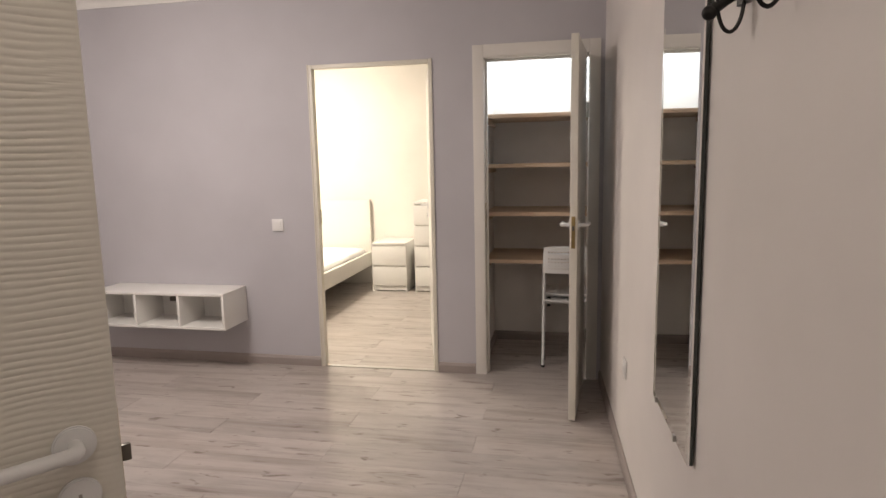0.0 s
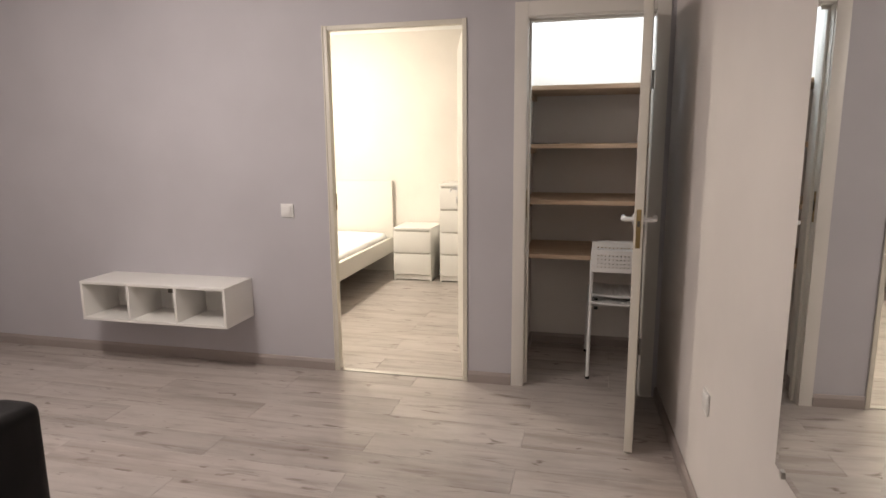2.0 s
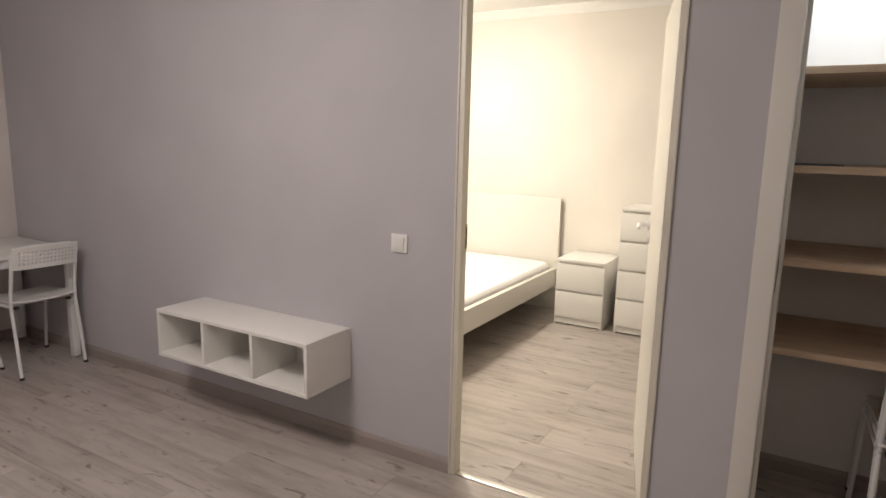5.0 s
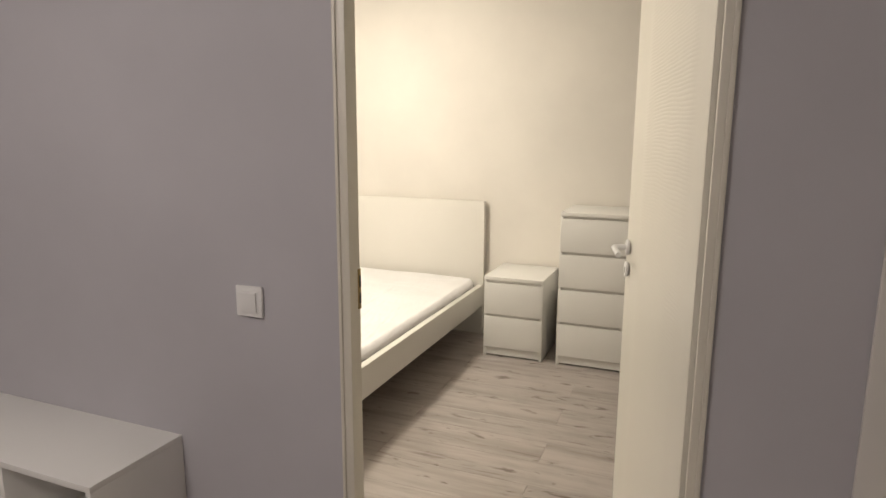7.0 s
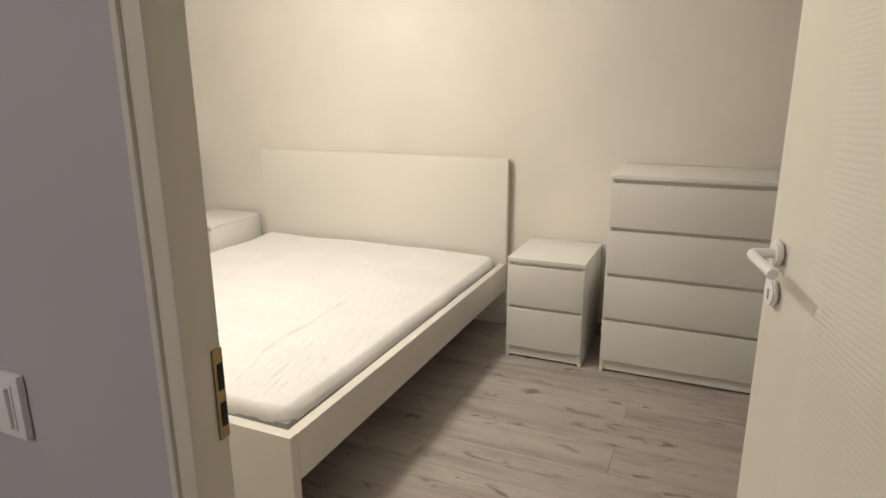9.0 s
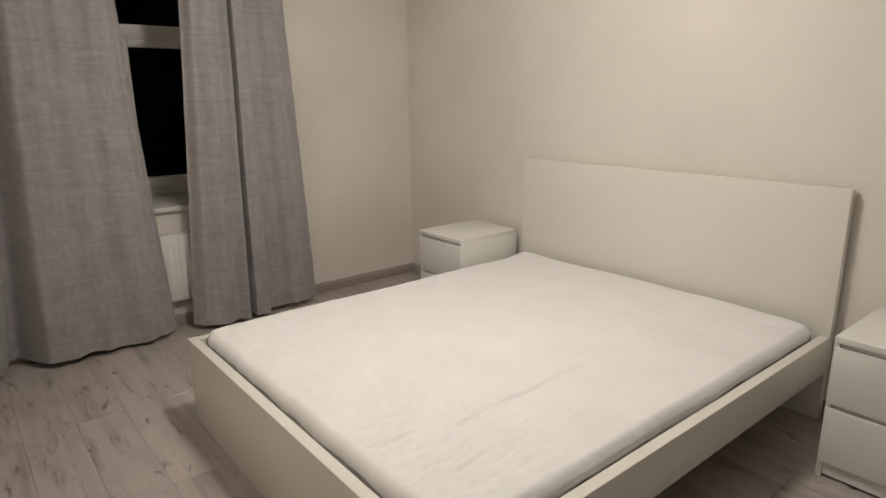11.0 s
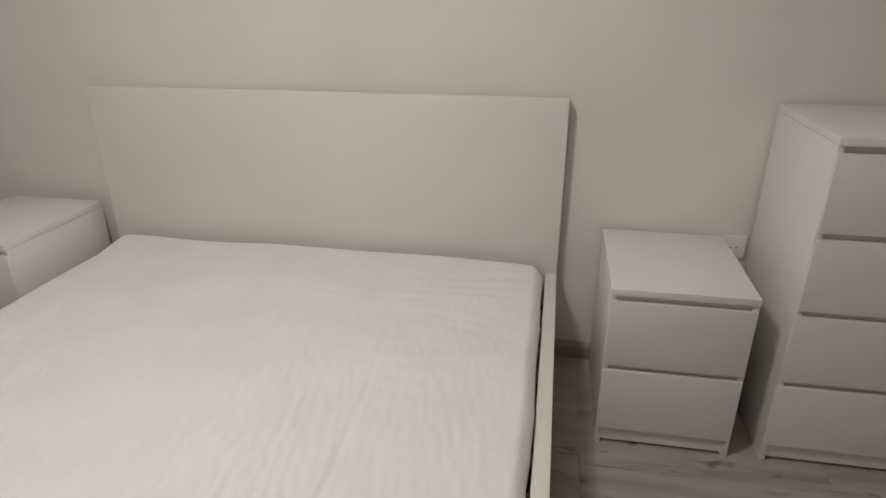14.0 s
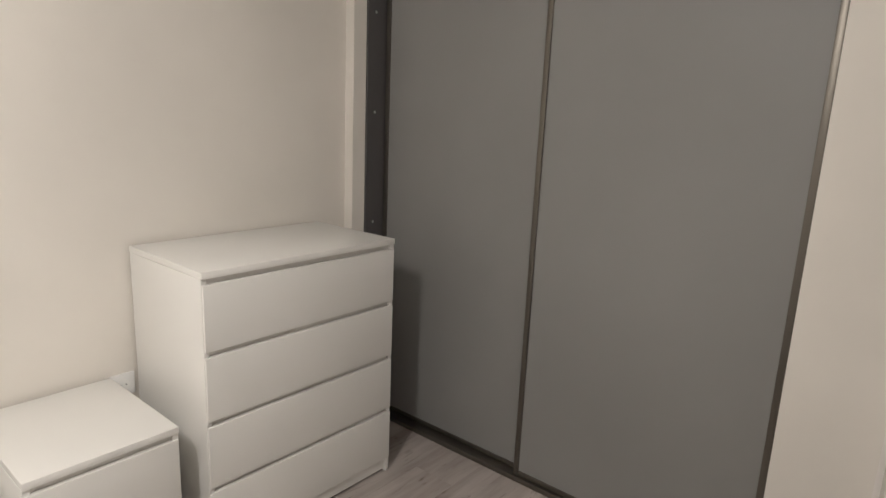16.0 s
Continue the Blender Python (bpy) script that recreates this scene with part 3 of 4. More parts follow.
# closet leaf, open towards the right-hand wall
cl_hinge, cl_free = Vector((0.005, 3.484)), Vector((-0.052, 2.826))
cl = cl_free - cl_hinge
closet_leaf = thing("door_3", "plain white closet door standing wide open", "door",
                    pose(cl_hinge.x, cl_hinge.y, 0, 0, 0, math.degrees(math.atan2(cl.y, cl.x))), kind="structure")
L = cl.length
part("slab", boxed(0, L, -0.019, 0.019, 0.008, 2.062, bevel=0.002), DOOR_PAINT, closet_leaf)
part("lock_plate", boxed(L, L + 0.002, -0.010, 0.010, 0.965, 1.135, bevel=0.0007), BRASS, closet_leaf, "dull brass lock plate")
part("latch_bolt", boxed(L + 0.002, L + 0.011, -0.006, 0.006, 1.06, 1.085, bevel=0.002), BRONZE, closet_leaf)
for s in (-1, 1):
    h = part("door_handle", add_disc(bmesh.new(), (L - 0.055, s * 0.023, 1.085), (0, 1, 0), 0.025, 0.009, 28, 0.003), WHITE_METAL, closet_leaf, "white lever handle on a round rose")
    lever = bent([(L - 0.055, s * 0.019, 1.085), (L - 0.055, s * 0.068, 1.085), (L - 0.175, s * 0.070, 1.082)], 0.02)
    part("lever", add_tube(bmesh.new(), lever, 0.010, 12), WHITE_METAL, h)
for z in (0.30, 1.733):
    part("hinge", add_tube(bmesh.new(), [(-0.006, 0.026, z - 0.046), (-0.006, 0.026, z + 0.046)], 0.008, 12), STEEL, closet_leaf, "steel barrel hinge")

# ---------------------------------------------------------------- living room
# wall-hung shelf with three open compartments
SX0, SX1, SY0, SY1, SZ0, SZ1 = -3.392, -2.358, 3.213, 3.5195, 0.325, 0.577
shelf = thing("wall_shelf", "white floating wall shelf with three open compartments", "wall shelf", pose(0, 0, 0))
T = 0.018
part("top_board", boxed(SX0, SX1, SY0, SY1, SZ1 - T, SZ1, bevel=0.0015), WHITE_FOIL, shelf)
part("bottom_board", boxed(SX0, SX1, SY0, SY1, SZ0, SZ0 + T, bevel=0.0015), WHITE_FOIL, shelf)
for x in (SX0, SX1 - T):
    part("side_board", boxed(x, x + T, SY0 + 0.0005, SY1, SZ0 + T, SZ1 - T, bevel=0.001), WHITE_FOIL, shelf)
step = (SX1 - SX0 - T) / 3
for k in (1, 2):
    x = SX0 + step * k
    part("divider", boxed(x, x + T, SY0 + 0.002, SY1 - 0.012, SZ0 + T, SZ1 - T, bevel=0.001), WHITE_FOIL, shelf)
part("back_board", boxed(SX0 + T, SX1 - T, SY1 - 0.011, SY1 - 0.003, SZ0 + T, SZ1 - T), WHITE_FOIL, shelf)
part("hanging_bracket", boxed(-2.966, -2.926, SY1 - 0.030, SY1 - 0.0115, 0.452, 0.486, bevel=0.003),
     BRONZE, shelf, "small dark hanging bracket")


def wall_switch(x, z):
    ob = thing("light_switch", "white square light switch on the lilac wall", "light switch", pose(x, Y_DOORWALL, z))
    part("frame", boxed(-0.042, 0.042, -0.010, -0.0005, -0.042, 0.042, bevel=0.003), WHITE_PLASTIC, ob)
    part("inset", boxed(-0.030, 0.030, -0.0118, -0.0102, -0.030, 0.030, bevel=0.0007), WHITE_PLASTIC, ob)
    t = boxed(-0.0265, 0.0265, -0.0045, 0.0012, -0.0265, 0.0265, bevel=0.001)
    t.transform(pose(0, -0.0119, 0, 1.6, 0, 0))
    part("rocker", t, WHITE_PLASTIC, ob)


wall_switch(-2.079, 1.016)


def socket(name, m, label, holes=True):
    """A square plate whose face looks along local -y, with or without the socket's holes."""
    ob = thing(name, label, "socket" if holes else "wall plate", m)
    part("frame", boxed(-0.041, 0.041, -0.009, -0.0005, -0.041, 0.041, bevel=0.003), WHITE_PLASTIC, ob)
    bm = add_disc(bmesh.new(), (0, -0.0095, 0), (0, 1, 0), 0.022, 0.002, 24)
    if not holes:
        bm.free()
        part("cover", boxed(-0.030, 0.030, -0.0105, -0.0092, -0.030, 0.030, bevel=0.0005), WHITE_PLASTIC, ob)
        return
    part("well", bm, CEILING_PAINT, ob)
    for x in (-0.0095, 0.0095):
        part("pin_hole", add_disc(bmesh.new(), (x, -0.0107, 0), (0, 1, 0), 0.0025, 0.001, 10), RUBBER, ob)


socket("wall_plate", pose(right_wall_x(2.37), 2.37, 0.478, 0, 0, -90 + math.degrees(RW_ANGLE)), "white square cover plate low on the warm white wall", False)
socket("wall_socket", pose(-1.790, Y_BACK, 0.505), "white socket plate above the bedside cabinet")

# bevelled mirror on the right-hand wall
MY0, MY1, MZ0, MZ1 = 1.112, 1.612, 0.650, 2.06
mirror = thing("wall_mirror", "tall frameless mirror with a slanted rim on the wall", "mirror",
               pose(right_wall_x(MY1) - 0.001, MY1, MZ0, 0, 0, -90.4 + math.degrees(RW_ANGLE)))
MW, MH, MD = (MY1 - MY0) / math.cos(RW_ANGLE), MZ1 - MZ0, 0.016
part("backing", boxed(0.002, MW - 0.002, -MD + 0.006, -0.001, 0.002, MH - 0.002), MIRROR_EDGE, mirror, "dark backing edge")
bm = bmesh.new()
bev = 0.022
outer = [bm.verts.new((x, -MD + 0.0014, z)) for x, z in ((0, 0), (MW, 0), (MW, MH), (0, MH))]
low = [bm.verts.new((x, -MD + 0.006, z)) for x, z in ((0, 0), (MW, 0), (MW, MH), (0, MH))]
inner = [bm.verts.new((x, -MD, z)) for x, z in ((bev, bev), (MW - bev, bev), (MW - bev, MH - bev), (bev, MH - bev))]
for k in range(4):
    bm.faces.new((outer[k], outer[(k + 1) % 4], inner[(k + 1) % 4], inner[k]))
    bm.faces.new((outer[k], low[k], low[(k + 1) % 4], outer[(k + 1) % 4]))
bm.faces.new(inner)
bm.faces.new(low[::-1])
part("bevelled_glass", bm, MIRROR, mirror, "silvered glass with a bevelled rim", smooth=False)
part("clip", boxed(0.045, 0.062, -MD - 0.004, -0.001, -0.006, 0.012, bevel=0.002), STEEL, mirror, "small steel mirror clip")
part("clip", boxed(MW - 0.17, MW - 0.153, -MD - 0.004, -0.001, -0.006, 0.012, bevel=0.002), STEEL, mirror, "small steel mirror clip")

# coat rack: a flat bar with paired hooks
rack_y, rack_z = 0.87, 1.728
rack = thing("coat_rack", "black iron coat rack with curled hooks on the warm white wall", "coat rack",
             pose(right_wall_x(rack_y), rack_y, rack_z, 0, 0, -90 + math.degrees(RW_ANGLE)))
part("bar", boxed(-0.03, 0.66, -0.012, -0.001, -0.002, 0.034, bevel=0.003), BLACK_METAL, rack)
for k in range(4):
    x = 0.02 + 0.20 * k
    hook = part("hook", add_tube(bmesh.new(), bent([(x, -0.010, 0.020), (x, -0.040, 0.006), (x, -0.072, -0.018)], 0.02), 0.011, 14), BLACK_METAL, rack)
    loop = [(x + 0.006, -0.014 - 0.024 * (1 - math.cos(a)), 0.004 - 0.062 * math.sin(a)) for a in [math.pi * i / 16 for i in range(17)]]
    part("wire_loop", add_tube(bmesh.new(), loop, 0.0038, 8), BLACK_METAL, hook)
    t = bmesh.new()
    bmesh.ops.create_uvsphere(t, u_segments=14, v_segments=8, radius=0.0145, matrix=Matrix.Translation((x, -0.074, -0.020)))
    part("knob", t, BLACK_METAL, hook)


# dining table and perforated chairs
def dining_table(x0, x1, y0, y1, top):
    ob = thing("dining_table", "white square dining table beside the wall", "table", pose((x0 + x1) / 2, (y0 + y1) / 2, 0))
    w, d = (x1 - x0) / 2, (y1 - y0) / 2
    part("tabletop", boxed(-w, w, -d, d, top - 0.022, top, bevel=0.003), WHITE_FOIL, ob)
    i = 0.02
    part("apron", boxed(-w + i + 0.045, w - i - 0.045, -d + i, -d + i + 0.02, top - 0.075, top - 0.0225, bevel=0.001), WHITE_METAL, ob)
    part("apron", boxed(-w + i + 0.045, w - i - 0.045, d - i - 0.02, d - i, top - 0.075, top - 0.0225, bevel=0.001), WHITE_METAL, ob)
    part("apron", boxed(-w + i, -w + i + 0.02, -d + i + 0.045, d - i - 0.045, top - 0.075, top - 0.0225, bevel=0.001), WHITE_METAL, ob)
    part("apron", boxed(w - i - 0.02, w - i, -d + i + 0.045, d - i - 0.045, top - 0.075, top - 0.0225, bevel=0.001), WHITE_METAL, ob)
    for sx in (-1, 1):
        for sy in (-1, 1):
            cx, cy = sx * (w - i - 0.0225), sy * (d - i - 0.0225)
            leg = part("leg", boxed(cx - 0.0225, cx + 0.0225, cy - 0.0225, cy + 0.0225, 0.006, top - 0.0225, bevel=0.003), WHITE_METAL, ob)
            part("foot_pad", add_disc(bmesh.new(), (cx, cy, 0.003), (0, 0, 1), 0.016, 0.006, 14), RUBBER, leg)
    return ob


dining_table(-5.365, -4.585, 2.715, 3.495, 0.735)


def perforated(bm, x0, x1, z0, z1, place, columns, rows, depth):
    """A plate with a grid of square holes; place(u, v, w) maps across, up and thickness to space."""
    us, vs = [x0], [z0]
    hw = (x1 - x0 - 0.05) / columns
    vm = 0.022
    hh = (z1 - z0 - 2 * vm) / rows
    for c in range(columns):
        us += [x0 + 0.025 + hw * (c + 0.28), x0 + 0.025 + hw * (c + 0.72)]
    us.append(x1)
    for r in range(rows):
        vs += [z0 + vm + hh * (r + 0.30), z0 + vm + hh * (r + 0.70)]
    vs.append(z1)
    nu, nv = len(us), len(vs)
    front = [[bm.verts.new(place(u, v, 0.0)) for u in us] for v in vs]
    back = [[bm.verts.new(place(u, v, depth)) for u in us] for v in vs]
    hole = lambda i, j: i % 2 == 1 and j % 2 == 1
    for j in range(nv - 1):
        for i in range(nu - 1):
            if hole(i, j):
                a, b = (front[j][i], front[j][i + 1], front[j + 1][i + 1], front[j + 1][i]), (back[j][i], back[j][i + 1], back[j + 1][i + 1], back[j + 1][i])
                for k in range(4):
                    bm.faces.new((a[k], a[(k + 1) % 4], b[(k + 1) % 4], b[k]))
            else:
                bm.faces.new((front[j][i], front[j][i + 1], front[j + 1][i + 1], front[j + 1][i]))
                bm.faces.new((back[j][i], back[j][i + 1], back[j + 1][i + 1], back[j + 1][i]))
    rim_f = [front[0][i] for i in range(nu)] + [front[j][-1] for j in range(1, nv)] + [front[-1][i] for i in range(nu - 2, -1, -1)] + [front[j][0] for j in range(nv - 2, 0, -1)]
    rim_b = [back[0][i] for i in range(nu)] + [back[j][-1] for j in range(1, nv)] + [back[-1][i] for i in range(nu - 2, -1, -1)] + [back[j][0] for j in range(nv - 2, 0, -1)]
    for k in range(len(rim_f)):
        n = (k + 1) % len(rim_f)
        bm.faces.new((rim_f[k], rim_f[n], rim_b[n], rim_b[k]))
    return bm


def perforated_chair(m, label, group):
    """White tube-steel chair with perforated plastic seat and back. It faces local -y; its back legs stand at y = 0."""
    ob = thing("dining_chair", label, "chair", m, group)
    r = 0.0105
    half = 0.19
    # rear legs run up into the back rest as one bent tube
    loop = bent([(-half, 0.03, 0.012), (-half + 0.004, -0.03, 0.46), (-half + 0.010, 0.035, 0.795), (half - 0.010, 0.035, 0.795), (half - 0.004, -0.03, 0.46), (half, 0.03, 0.012)], 0.055, 6)
    part("rear_frame", add_tube(bmesh.new(), loop, r, 10), WHITE_METAL, ob)
    seat_z = 0.44
    for s in (-1, 1):
        leg = bent([(s * half * 0.98, -0.02, seat_z), (s * (half + 0.005), -0.40, seat_z), (s * (half + 0.016), -0.47, 0.012)], 0.05, 6)
        part("front_leg", add_tube(bmesh.new(), leg, r, 10), WHITE_METAL, ob)
        part("foot_cap", add_disc(bmesh.new(), (s * (half + 0.016), -0.47, 0.008), (0, 0, 1), 0.0125, 0.016, 12), RUBBER, ob)
        part("foot_cap", add_disc(bmesh.new(), (s * half, 0.03, 0.008), (0, 0, 1), 0.0125, 0.016, 12), RUBBER, ob)
        part("seat_stop", boxed(s * half * 0.80 - 0.012, s * half * 0.80 + 0.012, -0.055, -0.030, seat_z - 0.020, seat_z - 0.006, bevel=0.002), RUBBER, ob)
    part("cross_tube", add_tube(bmesh.new(), [(-half, -0.10, seat_z - 0.006), (half, -0.10, seat_z - 0.006)], 0.008, 8), WHITE_METAL, ob)
    part("cross_tube", add_tube(bmesh.new(), [(-half, -0.36, seat_z - 0.006), (half, -0.36, seat_z - 0.006)], 0.008, 8), WHITE_METAL, ob)
    back = lambda u, v, w: (u, 0.012 + (v - 0.66) * 0.185 + w + 0.02 * (1 - (u / half) ** 2), v)
    part("backrest", perforated(bmesh.new(), -half + 0.003, half - 0.003, 0.665, 0.800, back, 15, 4, 0.012), WHITE_PLASTIC, ob, "perforated white plastic back")
    seat = lambda u, v, w: (u, -v, seat_z + 0.014 + w - 0.012 * (1 - (u / half) ** 2) + 0.010 * math.cos((v - 0.02) / 0.40 * math.pi))
    part("seat", perforated(bmesh.new(), -half - 0.004, half + 0.004, 0.015, 0.415, seat, 14, 12, 0.010), WHITE_PLASTIC, ob, "perforated white plastic seat")
    return ob


chair = perforated_chair(pose(-4.50, 3.235, 0, 0, 0, -90), "white perforated chair pushed under the dining table", "dining chairs")
second = copy_thing(chair, pose(-4.965, 2.60, 0, 0, 0, 180))
second["label"] = "white perforated chair tucked under the table end"
stack_low = copy_thing(chair, pose(-0.055, 3.745, 0, 0, 0, 180))
tagged(stack_low, "white perforated chair stored under the closet shelves", "chair", "stacked closet chairs")
stack_top = copy_thing(chair, pose(-0.055, 3.778, 0.042, 0, 0, 180))
tagged(stack_top, "white perforated chair stacked on another in the closet", "chair", "stacked closet chairs")


# black sofa whose rounded arm reaches into view
def sofa(m):
    ob = thing("sofa", "black leather sofa with a rounded arm", "sofa", m)
    part("base", boxed(-1.80, -0.17, -0.70, -0.03, 0.10, 0.26, bevel=0.02), LEATHER, ob)
    for x in (-1.78, -0.98):
        part("seat_cushion", boxed(x, x + 0.79, -0.58, 0.0, 0.262, 0.42, bevel=0.045, segments=4), LEATHER, ob)
    part("backrest", boxed(-1.80, -0.17, -0.72, -0.56, 0.262, 0.78, bevel=0.05, segments=4), LEATHER, ob)
    for x in (-1.985, -0.165):
        part("arm", boxed(x, x + 0.165, -0.72, 0.0, 0.10, 0.648, bevel=0.050, segments=5), LEATHER, ob, "rounded leather arm")
    for x in (-1.9, -0.08):
        for y in (-0.66, -0.06):
            part("foot", add_disc(bmesh.new(), (x, y, 0.05), (0, 0, 1), 0.025, 0.10, 16), STEEL, ob)


sofa(pose(-1.903, 1.540, 0))


def ceiling_lamp(name, x, y, label):
    ob = thing(name, label, "ceiling lamp", pose(x, y, CEIL))
    part("base", add_disc(bmesh.new(), (0, 0, -0.012), (0, 0, 1), 0.115, 0.024, 32, 0.004), WHITE_METAL, ob)
    bm = bmesh.new()
    rings = []
    for k in range(9):
        a = math.pi / 2 * k / 8
        rad, z = 0.175 * math.cos(a) + 0.0005, -0.024 - 0.075 * math.sin(a)
        rings.append([bm.verts.new((rad * math.cos(b), rad * math.sin(b), z)) for b in [2 * math.pi * i / 32 for i in range(32)]])
    for a, b in zip(rings, rings[1:]):
        for i in range(32):
            bm.faces.new((a[i], a[(i + 1) % 32], b[(i + 1) % 32], b[i]))
    bm.faces.new(rings[0])
    part("shade", bm, LAMP_GLASS, ob, "lit white glass bowl")


ceiling_lamp("ceiling_lamp", BED_LAMP[0], BED_LAMP[1], "lit white glass bowl lamp on the bedroom ceiling")
ceiling_lamp("ceiling_lamp", HALL_LAMP[0], HALL_LAMP[1], "lit white glass bowl lamp on the hall ceiling")
ceiling_lamp("ceiling_lamp", LIVING_LAMP[0], LIVING_LAMP[1], "lit white glass bowl lamp on the living room ceiling")

# ---------------------------------------------------------------- closet
CS_FRONT = 3.80
for k, z in enumerate((0.742, 1.074, 1.408, 1.745)):
    board = thing("closet_shelf", "unpainted pale wooden closet shelf on side battens" if k else "unpainted pale wooden bottom closet shelf",
                  "shelf", pose(0, 0, z), "closet shelves")
    part("board", boxed(CLX0 + 0.002, CLX1 - 0.002, CS_FRONT, CLY1 - 0.002, -0.026, 0.0, bevel=0.002), PINE, board)
    part("batten", boxed(CLX0 + 0.002, CLX0 + 0.024, CS_FRONT + 0.03, CLY1 - 0.03, -0.062, -0.0265, bevel=0.002), PINE, board)
    part("batten", boxed(CLX1 - 0.024, CLX1 - 0.002, CS_FRONT + 0.03, CLY1 - 0.03, -0.062, -0.0265, bevel=0.002), PINE, board)
leaflet = thing("paper_sheet", "dark printed sheet lying on a closet shelf", "paper", pose(-0.55, CS_FRONT + 0.12, 1.4085, 0, 0, 8))
part("sheet", boxed(-0.09, 0.09, -0.10, 0.10, 0.0, 0.004, bevel=0.001), PAPER, leaflet)

# ---------------------------------------------------------------- bedroom furniture
def drawer_cabinet(name, width, height, rows, label, category, m, group=""):
    """White chest: thick-edged top, two side panels, a recessed plinth and flat drawer fronts with finger slots.
    Its front left foot stands at the pose m; the front looks along local -y, the depth is 0.475."""
    ob = thing(name, label, category, m, group)
    D, t = 0.475, 0.018
    part("top", boxed(0, width, 0, D, height - 0.022, height, bevel=0.0025), WHITE_FOIL, ob)
    part("side_panel", boxed(0, t, 0.006, D - 0.002, 0, height - 0.0225, bevel=0.0015), WHITE_FOIL, ob)
    part("side_panel", boxed(width - t, width, 0.006, D - 0.002, 0, height - 0.0225, bevel=0.0015), WHITE_FOIL, ob)
    part("back_panel", boxed(t, width - t, D - 0.012, D - 0.004, 0.05, height - 0.0225), WHITE_FOIL, ob)
    part("plinth", boxed(t, width - t, 0.014, 0.030, 0.012, 0.058), WHITE_FOIL, ob)
    low, high = 0.064, height - 0.022
    pitch = (high - low) / rows
    for k in range(rows):
        z0 = low + pitch * k
        d = part("drawer", boxed(0.003, width - 0.003, 0.0, 0.017, z0, z0 + pitch - 0.019, bevel=0.002), WHITE_FOIL, ob, "flat white drawer front")
        # board behind the gap, its greyer colour standing in for shade
        part("finger_slot", boxed(t, width - t, 0.0172, 0.030, z0 + pitch - 0.050, z0 + pitch - 0.0005), SLOT_SHADE, d, "grip recess with shade put into its colour")
        part("drawer_box", boxed(t + 0.012, width - t - 0.012, 0.031, D - 0.04, z0 + 0.01, z0 + pitch - 0.055), WHITE_FOIL, d)
    return ob


drawer_cabinet("chest_of_drawers", 0.80, 1.0, 4, "white four-drawer chest beside the wardrobe", "chest of drawers", pose(-1.741, 6.040, 0))
drawer_cabinet("bedside_cabinet", 0.40, 0.55, 2, "white two-drawer bedside cabinet next to the chest", "bedside cabinet", pose(-2.234, 6.034, 0), "bedside cabinets")
drawer_cabinet("bedside_cabinet", 0.40, 0.55, 2, "white two-drawer bedside cabinet in the window corner", "bedside cabinet", pose(-4.598, 6.002, 0), "bedside cabinets")

# bed: low slab frame, tall plain headboard, bare white mattress
BX0, BX1, BY0, BY1 = -4.148, -2.382, 4.410, 6.512
bed = thing("bed", "white double bed frame with a tall plain headboard", "bed", pose(0, 0, 0))
part("headboard", boxed(BX0, BX1, BY1 - 0.040, BY1, 0.0, 1.0, bevel=0.004), WHITE_FOIL_EDGE, bed)
part("footboard", boxed(BX0, BX1, BY0, BY0 + 0.040, 0.0, 0.382, bevel=0.004), WHITE_FOIL_EDGE, bed)
for x in (BX0, BX1 - 0.040):
    part("side_rail", boxed(x, x + 0.040, BY0 + 0.0405, BY1 - 0.0405, 0.218, 0.380, bevel=0.004), WHITE_FOIL_EDGE, bed)
part("middle_beam", boxed(-3.30, -3.23, BY0 + 0.041, BY1 - 0.041, 0.20, 0.25), STEEL, bed)
for k in range(16):
    y = BY0 + 0.10 + k * 0.126
    part("slat", boxed(BX0 + 0.041, BX1 - 0.041, y, y + 0.07, 0.262, 0.280, bevel=0.003), PINE, bed)


